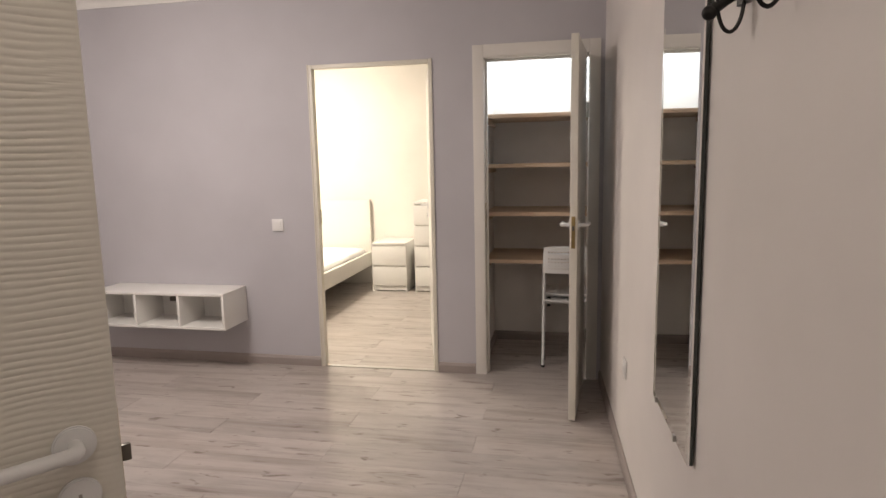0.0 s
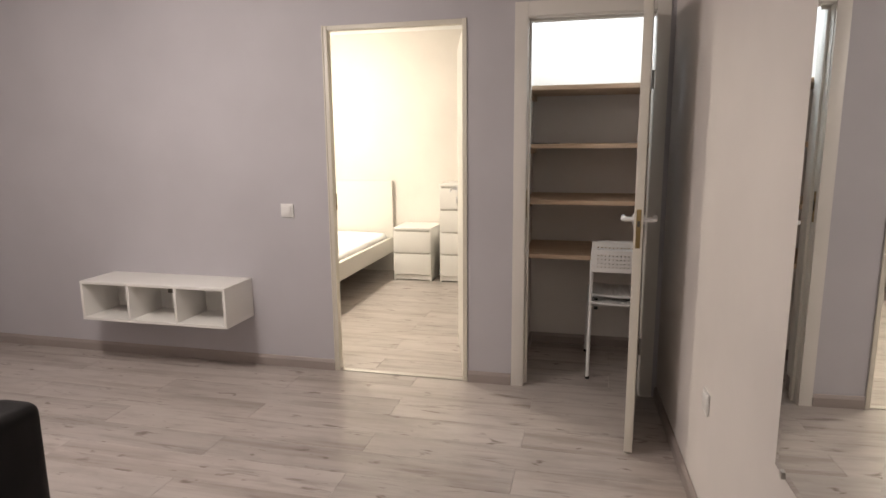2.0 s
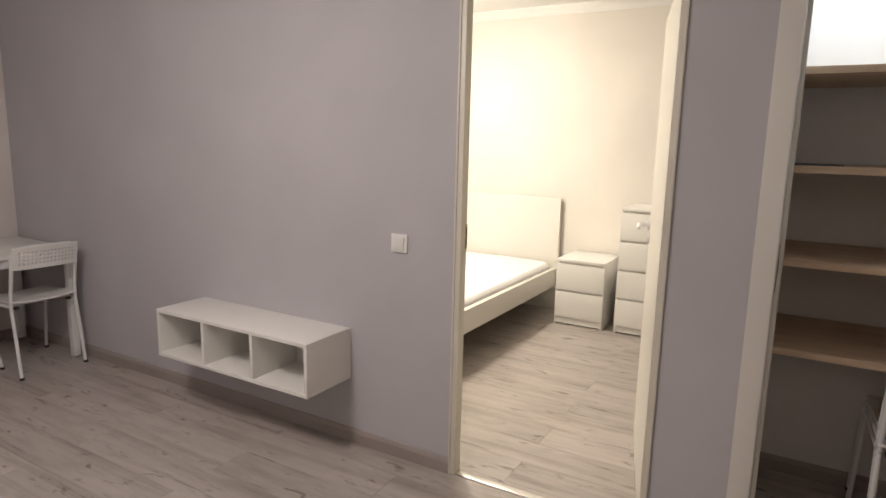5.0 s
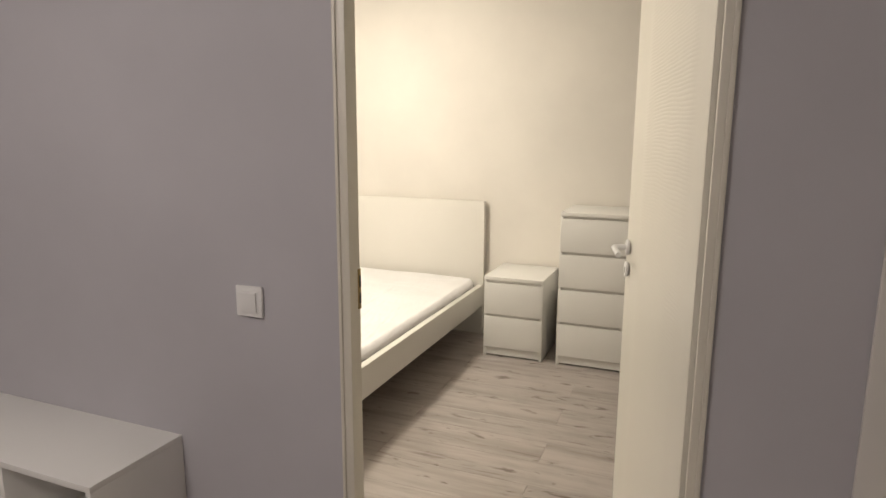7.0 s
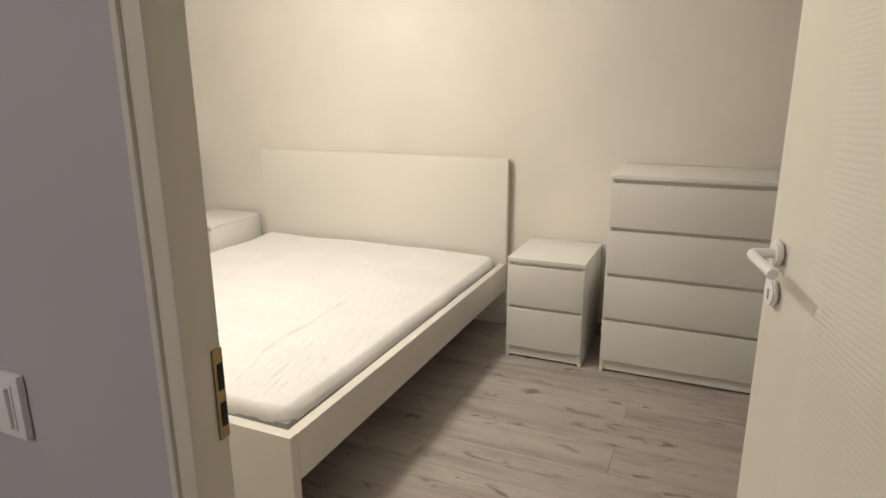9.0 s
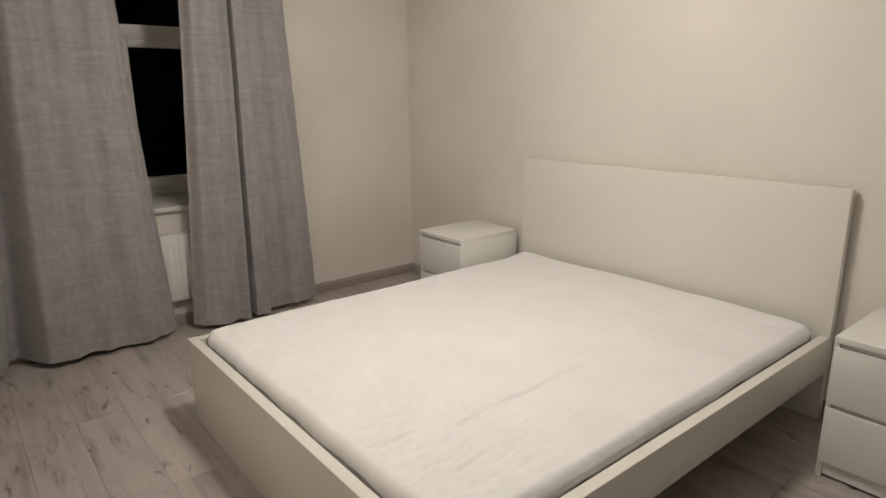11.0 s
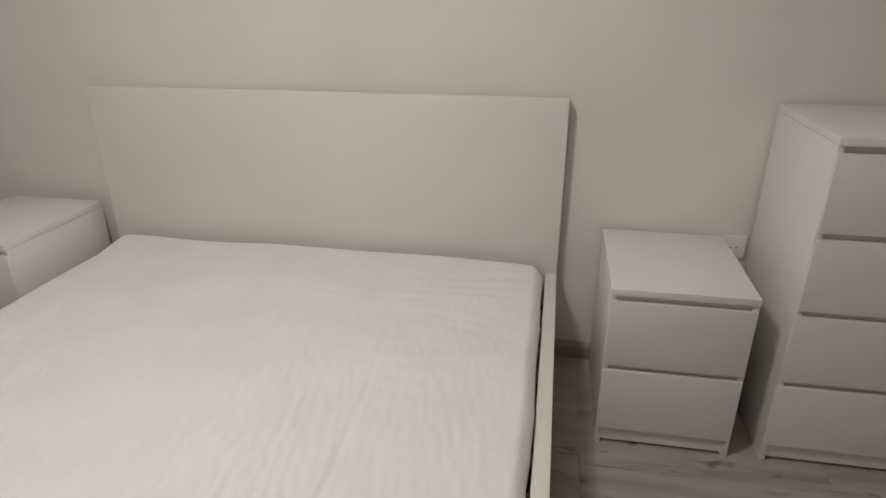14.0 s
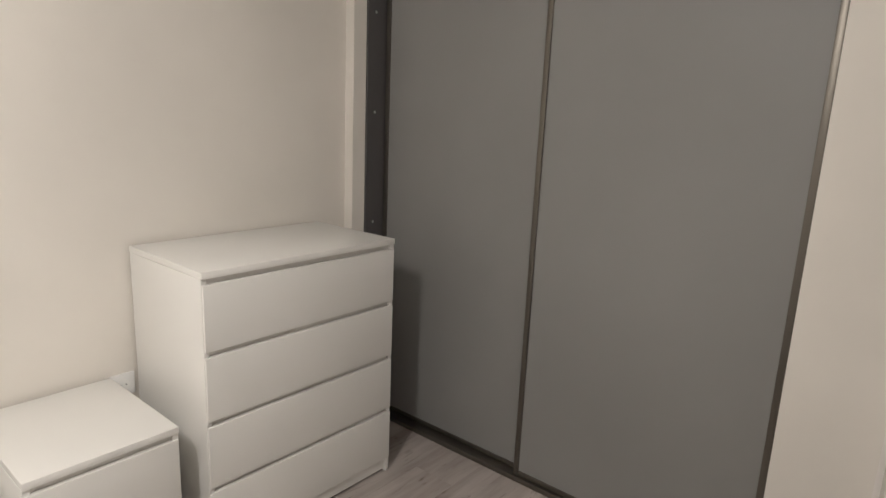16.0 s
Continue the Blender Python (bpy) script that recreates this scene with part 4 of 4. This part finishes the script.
def cushion_top(u, v):
    """Height of the mattress skin above its flat top, for u across and v along, both 0 to 1."""
    x, y = u * 1.66, v * 1.98
    edge = min(u, 1 - u) * 1.66
    far = min(v, 1 - v) * 1.98
    roll = 0.028 * (1 - max(0.0, 1 - edge / 0.035) ** 2) * (1 - max(0.0, 1 - far / 0.030) ** 2)
    # fine short ridges along the bed, thickest over the foot half; broad cross ripples further up
    calm = min(1.0, edge / 0.12, far / 0.10)
    bend = 0.9 * noise.noise(Vector((x * 3, y * 3, 4)))
    patch = max(0.0, 0.55 + 0.9 * noise.noise(Vector((x * 2.4, y * 2.4, 5))))
    ridge = 0.45 - 1.6 * abs(noise.noise(Vector((x * 36 + 7.0 * y + bend, y * 11.0, 0))))
    wrinkles = 0.0085 * max(0.05, 1 - 1.1 * v) * ridge * patch
    wrinkles += 0.0068 * max(0.05, 1 - 1.05 * v) * (0.7 + 0.6 * patch) * noise.noise(Vector((x * 52 + 9.0 * y + bend, y * 15.0, 12)))
    head = max(0.0, min(1.0, (v - 0.38) / 0.3))
    wrinkles += 0.0036 * head * noise.noise(Vector((x * 4.0, y * 27 + 2 * bend, 9))) * (0.4 + patch)
    wrinkles *= calm
    fine = 0.0012 * noise.noise(Vector((x * 60, y * 34, 2)))
    wave = 0.007 * noise.noise(Vector((x * 1.6, y * 1.6, 7)))
    wave += 0.030 * max(0.0, v - 0.90) / 0.10 * (0.5 + noise.noise(Vector((x * 2.0, 1, 3))))
    fold = 0
    for c, slope, w in ((0.757, -0.055, 0.008), (0.20, 0.02, 0.012)):
        d = u - c - slope * (v - 0.5) - 0.008 * noise.noise(Vector((c * 10, y * 5, 1)))
        gap = max(0.0, min(1.0, 0.55 + 1.3 * noise.noise(Vector((y * 4, c, 8)))))
        fold -= (0.012 if c > 0.5 else -0.005) * math.exp(-(d * 1.66 / w) ** 2) * gap * max(0.0, min(1.0, (0.80 - v) / 0.12))
    return roll + wrinkles + fine + wave + fold


mattress = thing("mattress", "bare white double mattress with wrinkled cover on the bed", "mattress", pose(0, 0, 0))
QX0, QX1, QY0, QY1, QZ0, QZ1 = -4.098, -2.429, 4.463, 6.440, 0.281, 0.397
bm = bmesh.new()
nu, nv = 380, 200
grid = []
for j in range(nv + 1):
    row = []
    for i in range(nu + 1):
        u, v = i / nu, j / nv
        rim_x = max(0.0, 1 - min(u, 1 - u) * 1.66 / 0.08)
        rim_y = max(0.0, 1 - min(v, 1 - v) * 1.98 / 0.08)
        inset = rim_x * (0.008 * noise.noise(Vector((v * 6, u, 1))) + 0.003 * noise.noise(Vector((v * 30, u, 6))))
        lip = rim_y * (0.008 * noise.noise(Vector((u * 6, v, 1))) + 0.003 * noise.noise(Vector((u * 30, v, 6))))
        # round the four corners off in plan
        x, y = QX0 + (QX1 - QX0) * u, QY0 + (QY1 - QY0) * v
        cr = 0.07
        dx, dy = min(u, 1 - u) * (QX1 - QX0), min(v, 1 - v) * (QY1 - QY0)
        if dx < cr and dy < cr:
            k = 1 - 0.29 * (1 - max(dx, dy) / cr) * 0.9
            x += (1 if u < 0.5 else -1) * (1 - k) * cr * (1 - dx / cr)
            y += (1 if v < 0.5 else -1) * (1 - k) * cr * (1 - dy / cr)
        row.append(bm.verts.new((x + inset, y + lip, QZ1 + cushion_top(u, v))))
    grid.append(row)
for j in range(nv):
    for i in range(nu):
        bm.faces.new((grid[j][i], grid[j][i + 1], grid[j + 1][i + 1], grid[j + 1][i]))
rim = [grid[0][i] for i in range(nu + 1)] + [grid[j][nu] for j in range(1, nv + 1)] + [grid[nv][i] for i in range(nu - 1, -1, -1)] + [grid[j][0] for j in range(nv - 1, 0, -1)]
skirt = [bm.verts.new((v.co.x, v.co.y, QZ1 - 0.020 + 0.010 * noise.noise(v.co * 9.0))) for v in rim]
for k in range(len(rim)):
    n = (k + 1) % len(rim)
    bm.faces.new((rim[k], rim[n], skirt[n], skirt[k]))
part("cover", bm, MATTRESS, mattress, "wrinkled white cover")
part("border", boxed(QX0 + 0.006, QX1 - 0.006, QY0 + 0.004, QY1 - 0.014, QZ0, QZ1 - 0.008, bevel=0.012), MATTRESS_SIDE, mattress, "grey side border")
tag = boxed(-0.035, 0.035, -0.012, 0.002, 0.0, 0.004, bevel=0.001)
tag.transform(pose(QX1 - 0.02, 5.02, QZ1 + 0.004, 0, 20, 75))
part("sewn_label", tag, WHITE_PLASTIC, mattress, "small sewn-on label")

# sliding wardrobe
WX = -0.627
wardrobe = thing("wardrobe", "tall built-in wardrobe with matt grey sliding doors", "wardrobe", pose(0, 0, 0))
WYA, WYB = 4.70, 6.528
part("side_panel", boxed(-0.700, 0.015, 6.468, WYB - 0.002, 0, CEIL - 0.03, bevel=0.002), WARDROBE_DARK, wardrobe, "dark grey side panel")
for z in (0.975, 1.475, 1.90):
    part("screw_cap", add_disc(bmesh.new(), (-0.655, 6.4675, z), (0, 1, 0), 0.006, 0.002, 12), STEEL, wardrobe)
part("back_panel", boxed(0.0, 0.015, WYA, 6.467, 0, CEIL - 0.03), WARDROBE_DARK, wardrobe)
part("bottom_track", boxed(WX - 0.012, WX + 0.075, WYA + 0.001, 6.4665, 0, 0.022, bevel=0.002), BRONZE, wardrobe, "dark bottom track")
part("top_track", boxed(WX - 0.012, WX + 0.075, WYA + 0.001, 6.4665, CEIL - 0.10, CEIL - 0.032, bevel=0.002), BRONZE, wardrobe, "dark top track")


def sliding_door(x, y0, y1):
    d = part("sliding_door", boxed(x + 0.004, x + 0.014, y0 + 0.020, y1 - 0.020, 0.030, CEIL - 0.105), WARDROBE_GREY, wardrobe, "matt grey sliding panel", smooth=False)
    for a, b in ((y0, y0 + 0.022), (y1 - 0.022, y1)):
        bm = boxed(x - 0.004, x + 0.024, a, b, 0.026, CEIL - 0.103, bevel=0.003)
        part("grip_profile", bm, BRONZE, d, "bronze grip profile")
    part("bottom_rail", boxed(x, x + 0.018, y0 + 0.0225, y1 - 0.0225, 0.026, 0.046, bevel=0.002), BRONZE, d)


sliding_door(WX, WYA + 0.004, 5.621)
sliding_door(WX + 0.034, 5.562, 6.462)

# window, sill, radiator
GX = -5.96
window = thing("window_1", "white plastic window with a dark night pane behind grey curtains", "window", pose(0, 0, 0), kind="structure")
MY = 4.655
TZ = 1.765
part("outer_frame", boxed(GX - 0.035, GX + 0.035, WY0, WY0 + 0.06, WZ0 + 0.02, WZ1, bevel=0.004), PVC, window)
part("outer_frame", boxed(GX - 0.035, GX + 0.035, WY1 - 0.06, WY1, WZ0 + 0.02, WZ1, bevel=0.004), PVC, window)
part("outer_frame", boxed(GX - 0.0345, GX + 0.0345, WY0 + 0.0605, WY1 - 0.0605, WZ0 + 0.02, WZ0 + 0.085, bevel=0.004), PVC, window)
part("outer_frame", boxed(GX - 0.0345, GX + 0.0345, WY0 + 0.0605, WY1 - 0.0605, WZ1 - 0.06, WZ1, bevel=0.004), PVC, window)
part("mullion", boxed(GX - 0.033, GX + 0.033, MY - 0.022, MY + 0.018, WZ0 + 0.0855, WZ1 - 0.0605, bevel=0.004), PVC, window)
for a, b in ((WY0 + 0.061, MY - 0.0225), (MY + 0.0185, WY1 - 0.061)):
    part("transom", boxed(GX - 0.032, GX + 0.040, a, b, TZ - 0.022, TZ + 0.065, bevel=0.004), PVC, window)
    s = part("sash", boxed(GX - 0.02, GX + 0.050, a, a + 0.065, WZ0 + 0.086, TZ - 0.0225, bevel=0.006), PVC, window)
    part("stile", boxed(GX - 0.02, GX + 0.050, b - 0.065, b, WZ0 + 0.086, TZ - 0.0225, bevel=0.006), PVC, s)
    part("rail", boxed(GX - 0.02, GX + 0.0495, a + 0.0655, b - 0.0655, WZ0 + 0.086, WZ0 + 0.150, bevel=0.006), PVC, s)
    part("rail", boxed(GX - 0.02, GX + 0.0495, a + 0.0655, b - 0.0655, TZ - 0.072, TZ - 0.0225, bevel=0.006), PVC, s)
    pane = part("pane", boxed(GX - 0.004, GX + 0.004, a + 0.0655, b - 0.0655, WZ0 + 0.1505, TZ - 0.0725), GLASS, window, smooth=False)
    pane2 = part("pane", boxed(GX - 0.004, GX + 0.004, a + 0.0005, b - 0.0005, TZ + 0.0655, WZ1 - 0.0605), GLASS, window, smooth=False)
wh = part("window_handle", boxed(GX + 0.051, GX + 0.060, MY + 0.036, MY + 0.064, 1.24, 1.31, bevel=0.004), SLOT_DARK, window, "grey window handle")
part("lever", boxed(GX + 0.062, GX + 0.076, MY + 0.041, MY + 0.059, 1.17, 1.285, bevel=0.005), SLOT_DARK, wh)
structure("window_sill", boxed(GX + 0.04, X_WIN + 0.028, WY0 - 0.03, WY1 + 0.03, WZ0 - 0.001, WZ0 + 0.028, bevel=0.008), SILL, "white deep window sill", "window sill", smooth=True)
structure("backdrop_night", boxed(-60, -59, -40, 50, -20, 30), material("night_sky_black", (0.004, 0.004, 0.006), 1.0), "black night outside the window", "night sky")

RY0, RY1, RZ0, RZ1 = 4.12, 5.22, 0.178, 0.585
radiator = thing("radiator", "white ribbed panel radiator under the window sill", "radiator", pose(0, 0, 0))
bm = bmesh.new()
outline = []
n_rib = 33
for k in range(n_rib * 4 + 1):
    y = RY0 + (RY1 - RY0) * k / (n_rib * 4)
    outline.append((X_WIN + 0.070 + (0.0, 0.007, 0.007, 0.0)[k % 4], y))
cols = [[bm.verts.new((x, y, z)) for z in (RZ0, RZ0 + 0.015, RZ1 - 0.015, RZ1)] for x, y in outline]
for c in cols:
    c[0].co.x -= 0.006
    c[3].co.x -= 0.006
for a, b in zip(cols, cols[1:]):
    for i in range(3):
        bm.faces.new((a[i], b[i], b[i + 1], a[i + 1]))
part("front_plate", bm, RADIATOR, radiator)
part("body", boxed(X_WIN + 0.016, X_WIN + 0.060, RY0, RY1, RZ0, RZ1, bevel=0.004), RADIATOR, radiator)
part("top_grille", boxed(X_WIN + 0.016, X_WIN + 0.066, RY0, RY1, RZ1 + 0.0005, RZ1 + 0.006, bevel=0.002), RADIATOR, radiator)
for y in (4.3, 5.05):
    part("wall_bracket", boxed(X_WIN + 0.001, X_WIN + 0.0155, y, y + 0.03, 0.25, 0.5), RADIATOR, radiator)
part("pipe", add_tube(bmesh.new(), bent([(X_WIN + 0.04, RY1 - 0.03, RZ0 + 0.002), (X_WIN + 0.04, RY1 - 0.03, 0.0)], 0.01), 0.009, 10), RADIATOR, radiator)


# curtains
def eased(points, u):
    """Smooth value at u of a line of (place, value) points."""
    for (p, a), (q, c) in zip(points, points[1:]):
        if u <= q:
            k = max(0.0, min(1.0, (u - p) / (q - p)))
            return a + (c - a) * (3 * k * k - 2 * k ** 3)
    return points[-1][1]


def curtain(name, y_top, y_bottom, pleats, x0, label, seed, creases=(), z_top=2.57, z_bot=0.03):
    """A hanging cloth between (left, right) edges above and below; pleats is its plan, as (place, depth) points."""
    ob = thing(name, label, "curtain", pose(0, 0, 0), "grey curtains")
    nu, nv = 170, 120
    bm = bmesh.new()
    sheets = []
    for w in (0.0, 0.003):
        rows = []
        for j in range(nv + 1):
            v = j / nv
            a = y_top[0] + (y_bottom[0] - y_top[0]) * v ** 1.15
            b = y_top[1] + (y_bottom[1] - y_top[1]) * v ** 1.15
            row = []
            for i in range(nu + 1):
                u = i / nu
                sway = 0.014 * noise.noise(Vector((v * 2.2, u * 2.0, seed)))
                x = eased(pleats, u + sway) * (0.68 + 0.66 * v)
                x += 0.007 * noise.noise(Vector((u * 7, v * 2.2, seed + 3))) + 0.0045 * noise.noise(Vector((u * 10, v * 22, seed + 6)))
                if u < 0.05 or u > 0.95:
                    x += 0.010 * noise.noise(Vector((u * 3, v * 30, seed + 8)))
                x += 0.020 * max(0.0, v - 0.86) / 0.14 * noise.noise(Vector((u * 13, v * 3, seed + 9)))
                for crease in creases:
                    drop = (z_top + (z_bot - z_top) * v) - crease
                    x += 0.005 * math.exp(-(drop / 0.022) ** 2) * max(0.0, 1 - abs(u - 0.07) / 0.09)
                z = z_top + (z_bot - z_top) * v + 0.016 * noise.noise(Vector((u * 5, 0.5, seed))) * v - 0.25 * eased(pleats, u) * v * 0.25
                row.append(bm.verts.new((x0 + x + w, a + (b - a) * u, z)))
            rows.append(row)
        sheets.append(rows)
    for rows in sheets:
        for j in range(nv):
            for i in range(nu):
                bm.faces.new((rows[j][i], rows[j][i + 1], rows[j + 1][i + 1], rows[j + 1][i]))
    f, g = sheets
    for j in range(nv):
        bm.faces.new((f[j][0], f[j + 1][0], g[j + 1][0], g[j][0]))
        bm.faces.new((f[j][nu], f[j + 1][nu], g[j + 1][nu], g[j][nu]))
    for i in range(nu):
        bm.faces.new((f[nv][i], f[nv][i + 1], g[nv][i + 1], g[nv][i]))
        bm.faces.new((f[0][i], f[0][i + 1], g[0][i + 1], g[0][i]))
    foot = [[p.co.copy() for p in sheets[1][j]] for j in range(nv - 2, nv + 1)]
    part("cloth", bm, CURTAIN, ob, "grey slubby cloth with loose folds")
    # sewn turn-up along the foot, following the folds
    hem = bmesh.new()
    bands = []
    for line in foot:
        bands.append([hem.verts.new(p + Vector((0.0035, 0, 0))) for p in line])
    for lower, upper in zip(bands[1:], bands):
        for i in range(nu):
            hem.faces.new((lower[i], lower[i + 1], upper[i + 1], upper[i]))
    part("hem", hem, CURTAIN, ob)
    return ob


curtain("curtain", (3.87, 4.52), (3.67, 4.665),
        [(0.0, 0.065), (0.07, 0.060), (0.120, 0.040), (0.168, -0.092), (0.192, -0.095), (0.335, 0.045), (0.44, 0.060), (0.52, 0.022), (0.60, 0.038),
         (0.70, 0.012), (0.80, 0.040), (0.90, 0.010), (0.96, -0.015), (1.0, -0.05)], -5.225, "wide grey slubby curtain reaching the floor", 11, (0.846, 0.29))
curtain("curtain", (4.90, 5.455), (4.755, 5.590),
        [(0.0, -0.03), (0.08, 0.02), (0.22, 0.055), (0.30, 0.030), (0.380, 0.062), (0.402, -0.055), (0.414, -0.05), (0.440, 0.045), (0.535, 0.052),
         (0.580, -0.022), (0.70, -0.020), (0.78, 0.012), (0.88, -0.006), (1.0, -0.030)], -5.215, "grey slubby curtain hanging beside the window", 23)
rail = thing("curtain_rail", "white curtain rail fixed under the ceiling", "curtain rail", pose(0, 0, 0))
part("track", boxed(-5.25, -5.20, 3.70, 5.75, CEIL - 0.045, CEIL - 0.001, bevel=0.004), WHITE_METAL, rail)

# ---------------------------------------------------------------- floors: underlay and planks
under_living = structure("floor", boxed(X_WIN - 0.1, 0.70, -1.75, SPLIT, -0.08, -0.0095), FLOOR_BED, "pale greige oak laminate living room floor", "floor")
under_bed = structure("floor_bedroom", boxed(X_WIN - 0.02, 0.35, SPLIT, Y_BACK, -0.08, -0.0095), FLOOR_BED, "pale greige oak laminate bedroom floor", "floor")

PLANK_L, PLANK_W = 1.44, 0.1985
plank_meshes = {}


def plank_mesh(length, width):
    key = (round(length, 3), round(width, 3))
    if key not in plank_meshes:
        g = 0.0004
        x, y, b = key[0] / 2 - g, key[1] / 2 - g, 0.0010
        top = [(-x + b, -y + b, 0), (x - b, -y + b, 0), (x - b, y - b, 0), (-x + b, y - b, 0)]
        rim = [(-x, -y, -b), (x, -y, -b), (x, y, -b), (-x, y, -b)]
        low = [(-x, -y, -0.009), (x, -y, -0.009), (x, y, -0.009), (-x, y, -0.009)]
        faces = [(0, 1, 2, 3)]
        for k in range(4):
            n = (k + 1) % 4
            faces += [(4 + k, 4 + n, n, k), (8 + k, 8 + n, 4 + n, 4 + k)]
        me = bpy.data.meshes.new("plank")
        me.from_pydata(top + rim + low, [], faces)
        me.materials.append(FLOOR_PLANK)
        plank_meshes[key] = me
    return plank_meshes[key]


def lay_planks(parent, x0, x1, y0, y1, edge, odd_joint, even_joint):
    """Rows of planks along x. edge is one row boundary; the joints of alternate rows lie at odd_joint and even_joint."""
    first = math.floor((y0 - edge) / PLANK_W)
    r = first
    while edge + r * PLANK_W < y1 - 1e-6:
        a, b = max(y0, edge + r * PLANK_W), min(y1, edge + (r + 1) * PLANK_W)
        joint = even_joint if r % 2 == 0 else odd_joint
        k = math.floor((x0 - joint) / PLANK_L)
        while joint + k * PLANK_L < x1 - 1e-6:
            c, d = max(x0, joint + k * PLANK_L), min(x1, joint + (k + 1) * PLANK_L)
            if d - c > 0.01 and b - a > 0.01:
                ob = new("plank", plank_mesh(d - c, b - a))
                ob.parent = parent
                ob.location = ((c + d) / 2, (a + b) / 2, 0)
            k += 1
        r += 1


lay_planks(under_living, X_WIN + 0.02, 0.45, -1.58, Y_DOORWALL + 0.015, 2.975, -0.540, -1.260)
lay_planks(under_bed, X_WIN, 0.20, Y_DOORWALL + 0.016, Y_BACK, 4.385, -0.84, -1.56)
